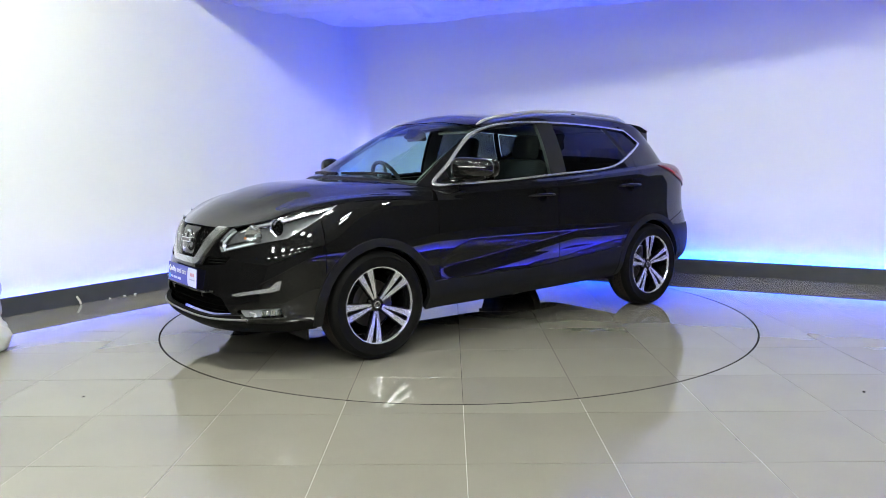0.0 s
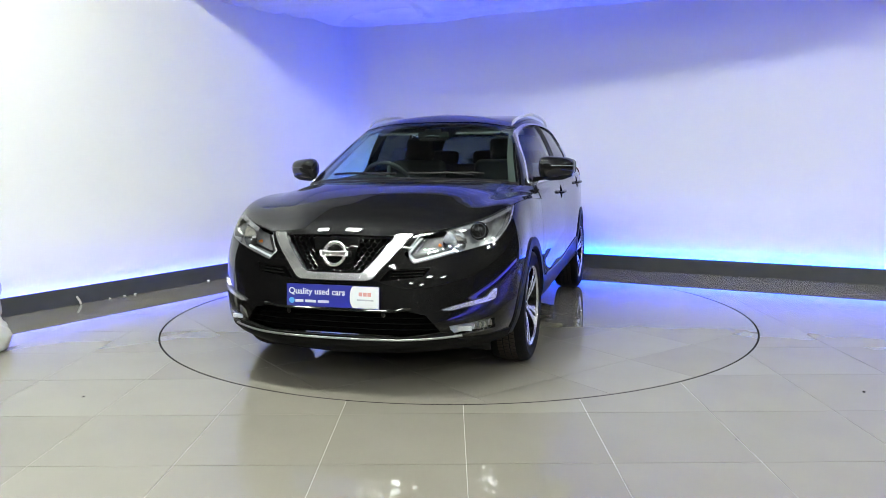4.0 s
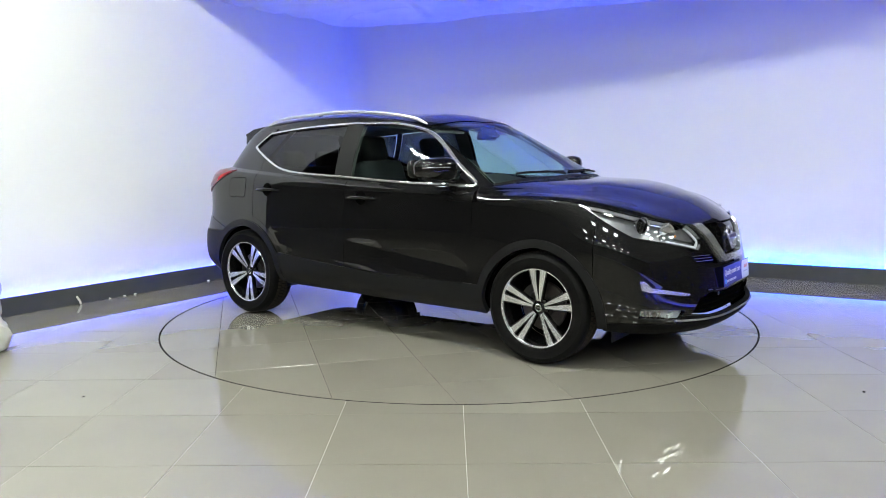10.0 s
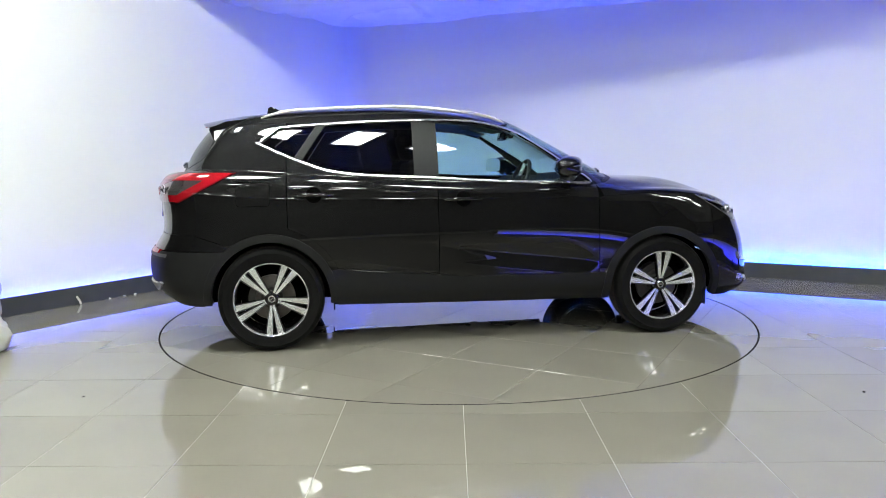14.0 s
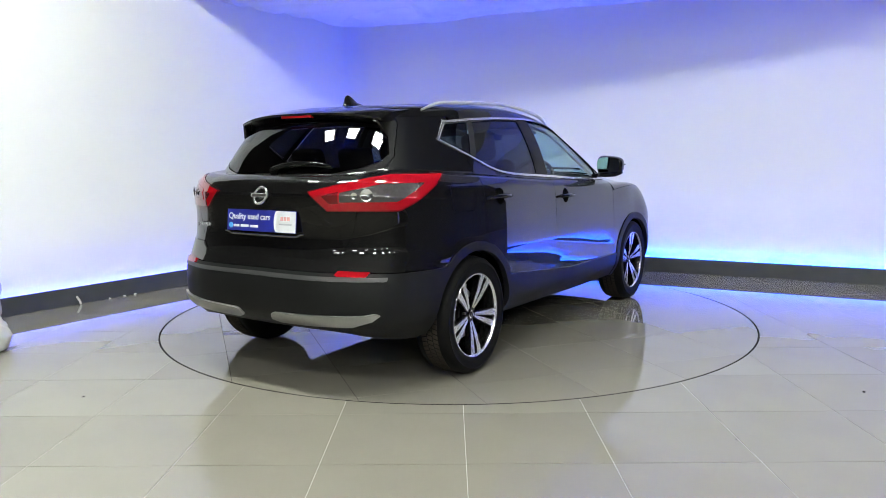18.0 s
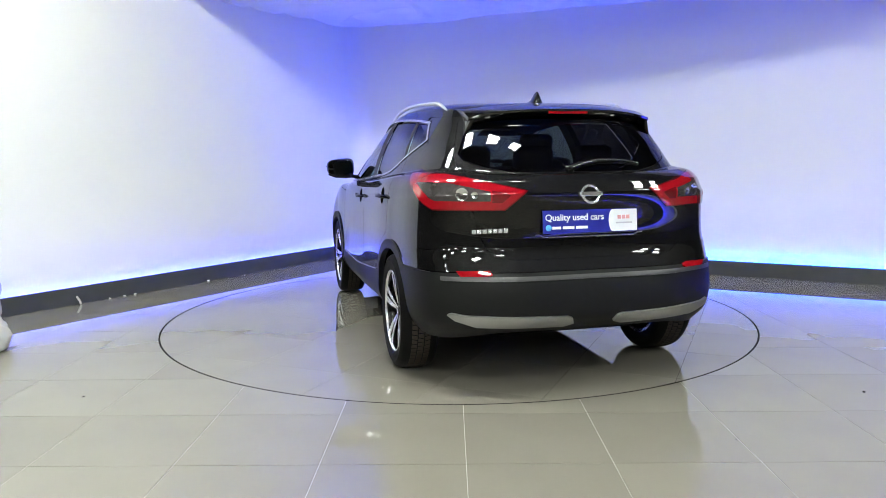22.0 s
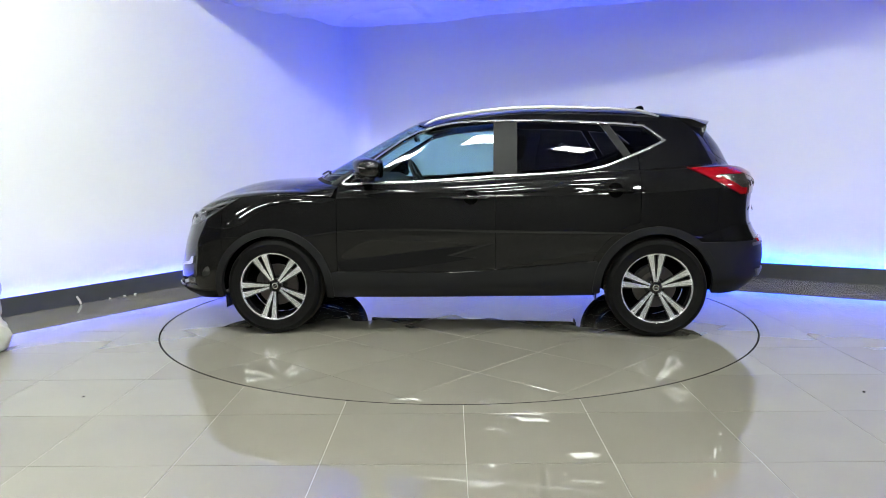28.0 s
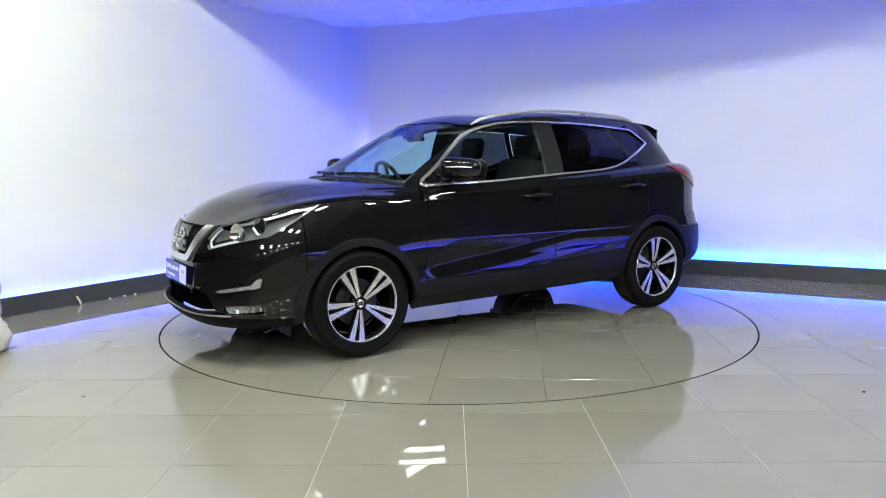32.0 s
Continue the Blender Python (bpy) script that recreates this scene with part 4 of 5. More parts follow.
wheel_one = build_wheel()
for n, (x, z, sy, spin) in enumerate(((AXLE_F, 0.3385, 1, 25), (AXLE_R, 0.3385, 1, 2), (AXLE_F, 0.3385, -1, -2), (AXLE_R, 0.3385, -1, 40))):
    m = pose(x, sy * 0.795, z, 0, 0, 0 if sy > 0 else 180) @ pose(0, 0, 0, 0, spin, 0)
    w = wheel_one if n == 0 else copy_thing(wheel_one, m)
    w.matrix_basis = m
    w.parent = car
    # wheel housing: the upper part of a drum
    v, f = [], []
    prof = [(0.370, 0.13), (0.370, -0.16), (0.05, -0.17)]
    for k in range(29):
        a = radians(4 + 172 * k / 28)
        v += [(r * math.cos(a), h, r * math.sin(a)) for r, h in prof]
    f = [(k * 3 + i, k * 3 + i + 1, k * 3 + i + 4, k * 3 + i + 3) for k in range(28) for i in range(2)]
    hx = AXLE[0] if x > 0 else AXLE[1]
    part("wheel_arch_liner", moved((v, f), pose(hx[0], sy * 0.72, hx[1], 0, 0, 0 if sy > 0 else 180)), M_SHELL, car, smooth=40)


# ---- front ----
def facing(y, z, x, front=True, tilt=0.0):
    """A frame on the nose or tail: local x to the viewer's right, local y up, local z out."""
    s = 1 if front else -1
    m = Matrix(((0, 0, s, x), (s, 0, 0, y), (0, 1, 0, z), (0, 0, 0, 1)))
    return m @ pose(0, 0, 0, tilt)


def written(text, size, mat, name, parent, m, label=""):
    cu = bpy.data.curves.new("text", "FONT")
    cu.body, cu.size, cu.extrude, cu.offset = text, size, 0.0008, 0.0007
    ob = bpy.data.objects.new("text", cu)
    scene.collection.objects.link(ob)
    me = bpy.data.meshes.new_from_object(ob.evaluated_get(bpy.context.evaluated_depsgraph_get()))
    bpy.data.objects.remove(ob)
    me.materials.clear()
    me.materials.append(mat)
    o = new(name, me)
    o.parent = parent
    o.matrix_basis = m
    return tagged(o, label) if label else o


def flat(poly, lo, hi, m):
    return moved(prism(poly, lo, hi), m)


def sign_plate(m):
    """A dealer's plate in place of the number plate, in the frame m."""
    w, h = 0.262, 0.058
    pl = part("dealer_plate", flat([(-w, -h), (w, -h), (w, h), (-w, h)], 0, 0.004, m), M_PLATE_BLUE, car, "blue plate with white lettering and a white end panel")
    arc = [(0.128 - 0.022 * math.cos(a), 0.056 * math.sin(a)) for a in np.linspace(math.pi / 2, -math.pi / 2, 13)]
    part("white_panel", flat([(w - 0.002, -0.056), (w - 0.002, 0.056)] + [(x - 0.006, y) for x, y in arc], 0.0042, 0.0052, m), M_PLATE_WHITE, pl)
    part("logo_bar", joined(*[flat([(0.150 + k * 0.024, 0.006), (0.170 + k * 0.024, 0.006), (0.170 + k * 0.024, 0.026), (0.150 + k * 0.024, 0.026)], 0.0053, 0.0058, m) for k in range(3)]), M_PLATE_RED, pl)
    part("print_bar", flat([(0.140, -0.018), (0.232, -0.018), (0.232, -0.010), (0.140, -0.010)], 0.0053, 0.0058, m), M_PLATE_GREY, pl)
    written("Quality used cars", 0.046, M_PLATE_WHITE, "lettering", pl, m @ pose(-0.250, 0.006, 0.0050), "white lettering")
    part("print_dot", moved(lathe([(0.001, 0.0052), (0.016, 0.0052), (0.016, 0.004)], "z", 20), m @ pose(-0.232, -0.030, 0)), M_PLATE_CYAN, pl)
    xs = [(-0.212, -0.165), (-0.155, -0.092), (-0.082, -0.018)]
    part("print_bar", joined(*[flat([(a, -0.038), (b, -0.038), (b, -0.024), (a, -0.024)], 0.0042, 0.0050, m) for a, b in xs]), M_PLATE_WHITE, pl)
    return pl


def ring_badge(m, r, name="badge"):
    bg = part(name, moved(lathe([(r * 0.72, 0.0), (r * 0.76, 0.007), (r * 0.9, 0.010), (r, 0.006), (r, 0.0)], "z", 48), m), M_VEE, car, "round chrome badge with a cross bar", smooth=40)
    bm = box(bmesh.new(), -r * 1.18, r * 1.18, -r * 0.21, r * 0.21, 0.002, 0.013, 0.003)
    bmesh.ops.transform(bm, matrix=m, verts=bm.verts)
    part("badge_bar", bm, M_VEE, bg)
    part("badge_plate", flat([(-r * 0.98, -r * 0.13), (r * 0.98, -r * 0.13), (r * 0.98, r * 0.13), (-r * 0.98, r * 0.13)], 0.0131, 0.0138, m), M_BRAKE, bg)
    return bg


def surface_bar(points, at, radius, lift, sides=6, flatness=1.0):
    """A thin bar along the nose or tail through (y, z) points."""
    return rod([(at(y, z) + lift, y, z) for y, z in points], radius, sides, flat=flatness, up=(1, 0, 0))


def build_front():
    part("grille_back", patch(lambda P, U, V: front_of(GRILLE_OUT, P), -2, 2, 2, 4.1, 70, 50, lift=-0.045, rim=False), M_SHELL, car)
    gm = []
    rows = 8
    for k in range(rows):
        z = 0.650 + 0.0235 * k
        half = 0.165 + (z - 0.650) * 0.72
        n = int(half / 0.015)
        gm.append(surface_bar([(half * i / n, z + 0.006 * (1 if (i + k) % 2 else -1)) for i in range(-n, n + 1)], on_front, 0.0032, -0.016, 5))
        if k < rows - 1:
            for i in range(-n, n + 1):
                if (i + k) % 2:
                    y = half * i / n
                    gm.append(surface_bar([(y, z + 0.006), (y, z + 0.0175)], on_front, 0.0028, -0.016, 4))
    part("grille_mesh", joined(*gm), M_GLOSS, car, "black honeycomb grille mesh")

    def vee(P, U, V):
        d = np.maximum(front_of(GRILLE_OUT, P), -front_of(GRILLE_IN, P))
        return np.maximum(d, P[..., 2] - 0.826)
    part("chrome_vee", patch(vee, -2.2, 2.2, 2, 4.1, 240, 120, lift=0.014, deep=0.035), M_VEE, car, "broad chrome V frame round the grille", smooth=30)

    def shield(P, U, V):
        return front_of([(-0.135, 0.822), (-0.095, 0.655), (0.095, 0.655), (0.135, 0.822)], P, False)
    part("badge_shield", patch(shield, -1.2, 1.2, 2, 4.1, 60, 60, lift=-0.004, deep=0.02), M_GLOSS, car, smooth=35)
    ring_badge(facing(0, 0.735, on_front(0, 0.735) + 0.004, True, -17), 0.068)

    def vent(P, U, V):
        return front_of(VENT, P)
    part("vent_back", patch(vent, -2.2, 2.2, 1.6, 3.4, 120, 60, lift=-0.02, rim=False), M_SHELL, car)
    for sg in (-1, 1):
        for z in (0.622, 0.638, 0.653):
            part("vent_slat", surface_bar([(sg * (0.29 + (z - 0.60) * 0.5 + 0.165 * i / 4), z + 0.006 * i / 4) for i in range(5)], on_front, 0.0045, -0.008), M_GLOSS, car)

    part("intake_back", patch(lambda P, U, V: front_of(INTAKE, P), -2.6, 2.6, 0.6, 2.2, 120, 50, lift=-0.05, rim=False), M_SHELL, car)
    for z in (0.345, 0.375, 0.405):
        h = 0.56 - abs(z - 0.335) * 0.7
        part("intake_slat", surface_bar([(h * i / 10, z) for i in range(-10, 11)], on_front, 0.005, -0.034), M_SHELL, car)
    part("intake_frame", surface_bar([(0.42 * i / 10, 0.447 + (0.0 if abs(i) < 9 else 0.01)) for i in range(-10, 11)], on_front, 0.008, 0.002), M_GLOSS, car)
    for y in (-0.27, 0.27):
        part("parking_sensor", moved(lathe([(0.001, 0.006), (0.011, 0.005), (0.013, 0.0)], "z", 16), facing(y, 0.425, on_front(y, 0.425) - 0.018)), M_CLAD, car)
    part("lip_strip", surface_bar([(0.66 * i / 20, 0.302 + 0.012 * (abs(i) / 20) ** 3) for i in range(-20, 21)], on_front, 0.006, 0.012, 8), M_SATIN, car, "satin strip above the chin lip", smooth=60)
    sign_plate(facing(0, 0.518, on_front(0, 0.518) + 0.014, True, -4))

    def blade(P, U, V):
        return front_of(BLADE, P)
    both("lamp_blade", patch(blade, 1.0, 3.2, 1, 3, 160, 90, lift=0.012, deep=0.02), M_VEE, car, "chrome blade below the headlamp")

    def pocket(P, U, V):
        return front_of([(0.575, 0.440), (0.62, 0.415), (0.84, 0.440), (0.84, 0.492), (0.80, 0.488), (0.60, 0.440)], P)
    both("bumper_pocket", patch(pocket, 1.0, 3.2, 0.8, 3, 110, 70, lift=0.003, rim=False), M_GLOSS, car)
    # fog lamps
    fog_in = patch(lambda P, U, V: front_of(FOG, P), 1.0, 3.2, 0.8, 2.4, 90, 60, lift=-0.03, rim=False)
    fog_lens = patch(lambda P, U, V: front_of(FOG, P) + 0.002, 1.0, 3.2, 0.8, 2.4, 110, 70, lift=0.001, deep=0.008)
    for sg in (1, -1):
        fx = (lambda m: m) if sg > 0 else mirrored
        fl = part("fog_lamp", fx(fog_in), M_DRL, car, "clear front fog lamp")
        part("lens", fx(fog_lens), G_LENS, fl, smooth=40).visible_shadow = False
        for k in range(4):
            y, z = 0.715 + 0.022 * k, 0.352 + 0.003 * k
            bm = box(bmesh.new(), -0.007, 0.007, -0.015, 0.015, -0.012, 0.006, 0.002)
            bmesh.ops.transform(bm, matrix=facing(sg * y, z, on_front(y, z) - 0.018), verts=bm.verts)
            part("led_cell", bm, M_REFLECT, fl)
        bm = box(bmesh.new(), -0.04, 0.04, -0.012, 0.012, -0.012, 0.004, 0.004)
        bmesh.ops.transform(bm, matrix=facing(sg * 0.665, 0.345, on_front(0.665, 0.345) - 0.016), verts=bm.verts)
        part("light_guide", bm, M_DRL, fl)


def build_head_lamps():
    def region(P, U, V):
        return np.maximum(np.maximum(head_lamp(P), V - 3.99), 1.5 - P[..., 0])

    def house(P, U, V):
        return region(P, U, V) - 0.004

    def arrow(P, U, V):
        # light guide that follows the inner and under edges
        d = head_lamp(P)
        return np.maximum(np.maximum(np.abs(d + 0.015) - 0.0060, V - 3.93), np.abs(P[..., 1]) - 0.62)

    def arrow_in(P, U, V):
        d = head_lamp(P)
        return np.maximum(np.maximum(np.abs(d + 0.038) - 0.006, V - 3.90), np.abs(P[..., 1]) - 0.58)

    def brow(P, U, V):
        return np.maximum(np.maximum(region(P, U, V) + 0.006, -(V - 3.86)), 0.56 - np.abs(P[..., 1]))
    shapes = {k: patch(r, 0.9, 4.3, 2.2, 4.0, 170, 90, lift=l, deep=dp, rim=rm) for k, (r, l, dp, rm) in {
        "house": (house, -0.055, 0, False), "wall": (lambda P, U, V: np.maximum(region(P, U, V), -(region(P, U, V) + 0.006)), -0.004, 0.05, True),
        "lens": (lambda P, U, V: region(P, U, V) + 0.0015, 0.0, 0.006, True), "arrow": (arrow, -0.020, 0.008, True),
        "arrow_in": (arrow_in, -0.026, 0.008, True), "brow": (brow, -0.015, 0.01, True)}.items()}
    for sg in (1, -1):
        fx = (lambda m: m) if sg > 0 else mirrored
        hl = part("head_lamp", fx(shapes["house"]), M_LAMP_BLACK, car, "clear headlamp with chrome reflectors and arrow light guide", smooth=40)
        part("lens", fx(shapes["lens"]), G_LENS, hl, smooth=50).visible_shadow = False
        part("side_wall", fx(shapes["wall"]), M_LAMP_DARK, hl, smooth=40)
        part("light_guide", fx(shapes["arrow"]), M_DRL, hl, "frosted white light guide", smooth=40)
        part("light_guide", fx(shapes["arrow_in"]), M_REFLECT, hl, smooth=40)
        part("bezel", fx(shapes["brow"]), M_LAMP_DARK, hl, smooth=40)
        for y, z, r, kind in ((0.700, 0.840, 0.040, "lens"), (0.590, 0.790, 0.048, "bowl"), (0.525, 0.772, 0.009, "amber")):
            x = on_front(y, z)
            aim = facing(sg * y, z, x - 0.045) @ pose(0, 0, 0, 0, sg * 25, 0)
            if kind == "lens":
                part("reflector", moved(lathe([(r * 1.25, 0.030), (r * 1.05, 0.022), (r * 1.0, 0.0)], "z", 32), aim), M_REFLECT, hl, smooth=40)
                part("projector", moved(lathe([(0.001, 0.026), (r * 0.35, 0.024), (r * 0.7, 0.016), (r * 0.95, 0.0)], "z", 28), aim), M_GLOSS, hl, smooth=60)
            elif kind == "bowl":
                part("reflector", moved(lathe([(r * 1.3, 0.030), (r, 0.015), (r * 0.6, 0.0), (0.001, -0.006)], "z", 32), aim), M_REFLECT, hl, smooth=40)
                part("bulb", moved(lathe([(0.001, 0.022), (0.006, 0.018), (0.008, 0.0)], "z", 12), aim), M_DRL, hl, smooth=60)
            else:
                part("indicator", moved(lathe([(0.001, 0.022), (r * 0.7, 0.016), (r, 0.0)], "z", 16), aim), M_AMBER, hl, smooth=60)


build_front()
build_head_lamps()


# ---- rear ----
def build_rear():
    def tl(P, U, V):
        return np.maximum(tail_lamp(P), P[..., 0] + 1.3)

    def insert(P, U, V):
        return np.maximum(np.maximum(tail_lamp(P) + 0.048, 0.520 - np.abs(P[..., 1])), P[..., 0] + 1.60)

    def insert_rim(P, U, V):
        d = insert(P, U, V)
        return np.maximum(np.abs(d - 0.004) - 0.0035, P[..., 0] + 1.3)

    def glow_band(P, U, V):
        d = tail_lamp(P)
        return np.maximum(np.abs(d + 0.023) - 0.017, P[..., 0] + 1.3)
    lens = patch(tl, 7.3, 9.9, 3.6, 6.2, 180, 120, lift=0.006, deep=0.02)
    ins = patch(insert, 7.3, 9.9, 3.6, 6.2, 180, 120, lift=0.0075, deep=0.004)
    irm = patch(insert_rim, 7.3, 9.9, 3.6, 6.2, 220, 150, lift=0.009, deep=0.006)
    gb = patch(glow_band, 7.3, 9.9, 3.6, 6.2, 220, 150, lift=0.0082, deep=0.004)
    for sg in (1, -1):
        fx = (lambda m: m) if sg > 0 else mirrored
        lamp = part("tail_lamp", fx(lens), M_RED_DARK, car, "red tail lamp with a smoked clear middle", smooth=40)
        part("red_band", fx(gb), M_RED, lamp, "bright red light band", smooth=40)
        part("clear_insert", fx(ins), M_LAMP_CLEAR, lamp, "smoked clear insert", smooth=40)
        part("insert_rim", fx(irm), M_RED, lamp, smooth=40)
        for y, z, r in ((0.655, 1.045, 0.032), (0.598, 1.040, 0.018)):
            part("bulb_well", moved(lathe([(r, 0.004), (r * 0.8, 0.001), (0.001, -0.002)], "z", 24), facing(sg * y, z, on_rear(y, z) - 0.010, False) @ pose(0, 0, 0, 0, -sg * 25, 0)), M_REFLECT, lamp, smooth=60)

    # roof spoiler
    def spoiler():
        verts, faces = [], []
        n = 25
        for i in range(n):
            s = -1 + 2 * i / (n - 1)
            y = 0.535 * s
            drop = 0.040 * abs(s) ** 3
            zt = 1.530 - drop * 0.6
            tip = -1.800 + 0.095 * abs(s) ** 2.5
            for x, z in ((-1.42, zt - 0.004 + 0.010 * (1 - abs(s))), (-1.60, 1.520 - drop), (tip + 0.03, 1.490 - drop), (tip, 1.482 - drop), (tip + 0.004, 1.470 - drop),
                         (tip + 0.03, 1.455 - drop), (-1.70 + 0.06 * abs(s) ** 2, 1.436 - drop), (-1.60, 1.44 - drop), (-1.45, 1.445 - drop)):
                verts.append((x, y, z))
        k = 9
        for i in range(n - 1):
            for j in range(k - 1):
                faces.append((i * k + j, i * k + j + 1, (i + 1) * k + j + 1, (i + 1) * k + j))
        faces += [tuple(range(k - 1, -1, -1)), tuple((n - 1) * k + j for j in range(k))]
        return verts, faces
    sp = part("roof_spoiler", spoiler(), M_PAINT, car, smooth=30)
    bm = box(bmesh.new(), -0.115, 0.115, -0.009, 0.009, -0.02, 0.004, 0.003)
    bmesh.ops.transform(bm, matrix=facing(0, 1.466, -1.791, False), verts=bm.verts)
    part("high_brake_light", bm, M_RED, sp, "narrow red high brake light")
    for sg in (-1, 1):
        part("spoiler_fin", ([(-1.56, sg * 0.515, 1.440), (-1.68, sg * 0.510, 1.445), (-1.715, sg * 0.505, 1.432), (-1.675, sg * 0.535, 1.345), (-1.620, sg * 0.560, 1.34)] +
                             [(-1.56, sg * 0.535, 1.436), (-1.68, sg * 0.530, 1.438), (-1.710, sg * 0.525, 1.425), (-1.672, sg * 0.560, 1.335), (-1.620, sg * 0.585, 1.33)],
                             [(0, 1, 2, 3, 4), (9, 8, 7, 6, 5), (0, 5, 6, 1), (1, 6, 7, 2), (2, 7, 8, 3), (3, 8, 9, 4), (4, 9, 5, 0)]), M_GLOSS, sp)
    # rear wiper
    wp = [(0.045, 1.168), (-0.02, 1.190), (-0.12, 1.205), (-0.24, 1.205), (-0.36, 1.192)]
    wi = part("rear_wiper", rod([(on_rear(y, z) - 0.022, y, z) for y, z in wp], [0.020, 0.018, 0.014, 0.010, 0.005], 8, flat=0.8, up=(1, 0, 0)), M_GLOSS, car, "black rear wiper arm", smooth=60)
    part("blade", rod([(on_rear(y, z - 0.012) - 0.010, y, z - 0.012) for y, z in wp[1:]], 0.006, 6), M_CLAD, wi)
    part("pivot", moved(lathe([(0.001, 0.03), (0.020, 0.026), (0.026, 0.0)], "z", 20), facing(0.045, 1.165, on_rear(0.045, 1.165), False)), M_GLOSS, wi, smooth=50)
    ring_badge(facing(0, 1.035, on_rear(0, 1.035) - 0.004, False, -22), 0.053)
    # model name as plain bars
    part("model_name", joined(*[flat([(k * 0.0265, 0), (k * 0.0265 + 0.020, 0), (k * 0.0265 + 0.022, 0.021), (k * 0.0265 + 0.002, 0.021)], 0, 0.004, facing(0.612, 0.845, on_rear(0.52, 0.855) + 0.012, False, -8) @ pose(0, 0, 0, 0, -16, 0)) for k in range(7)]), M_VEE, car, "row of small chrome bars")

    # number plate hollow, its chrome line and the dealer plate
    def hollow(P, U, V):
        y, z = P[..., 1], P[..., 2]
        return np.maximum(outline([(-0.33, 0.975), (-0.46, 0.90), (-0.42, 0.85), (-0.31, 0.815), (0.31, 0.815), (0.42, 0.85), (0.46, 0.90), (0.33, 0.975)], y, z), P[..., 0] + 1.5)
    part("plate_hollow", patch(hollow, 8.4, 11.6, 2.6, 5, 130, 70, lift=0.0015, deep=0.004), M_PAINT, car, smooth=35)
    part("gate_trim", rod([(on_rear(y, 0.822) - 0.010, y, 0.822 + (0.012 if abs(y) > 0.27 else 0)) for y in np.linspace(-0.30, 0.30, 25)], 0.0055, 8), M_CHROME, car, "thin chrome trim line", smooth=60)
    sign_plate(facing(0, 0.900, on_rear(0, 0.90) - 0.020, False, -5))

    def skid(P, U, V):
        y, z = np.abs(P[..., 1]), P[..., 2]
        d = outline([(0.110, 0.398), (0.125, 0.425), (0.150, 0.433), (0.66, 0.446), (0.715, 0.456), (0.735, 0.447), (0.70, 0.420), (0.60, 0.392), (0.16, 0.384)], y, z)
        return np.maximum(d, P[..., 0] + 1.5)
    both("skid_plate", patch(skid, 7.8, 9.95, 0, 2, 170, 90, lift=0.024, deep=0.03), M_SATIN, car, "satin silver skid plate")

    def refl(P, U, V):
        y, z = np.abs(P[..., 1]), P[..., 2]
        return np.maximum(outline([(0.525, 0.640), (0.545, 0.632), (0.675, 0.632), (0.690, 0.657), (0.54, 0.659)], y, z), P[..., 0] + 1.5)
    both("rear_reflector", patch(refl, 7.8, 9.8, 1, 3, 150, 90, lift=0.022, deep=0.018), M_RED, car, "small red reflector")

    # band of paler satin in place of the highlight on the plastic ledge
    def ledge(P, U, V):
        return np.maximum(np.maximum(np.abs(P[..., 2] - 0.622) - 0.010, P[..., 0] + 1.72), np.abs(P[..., 1]) - 0.76)
    part("bumper_ledge", patch(ledge, 7.2, 12.8, 1, 3, 150, 90, lift=0.015, deep=0.012), M_LEDGE_SHEEN, car, "bumper ledge, paler satin for its highlight", smooth=35)


build_rear()


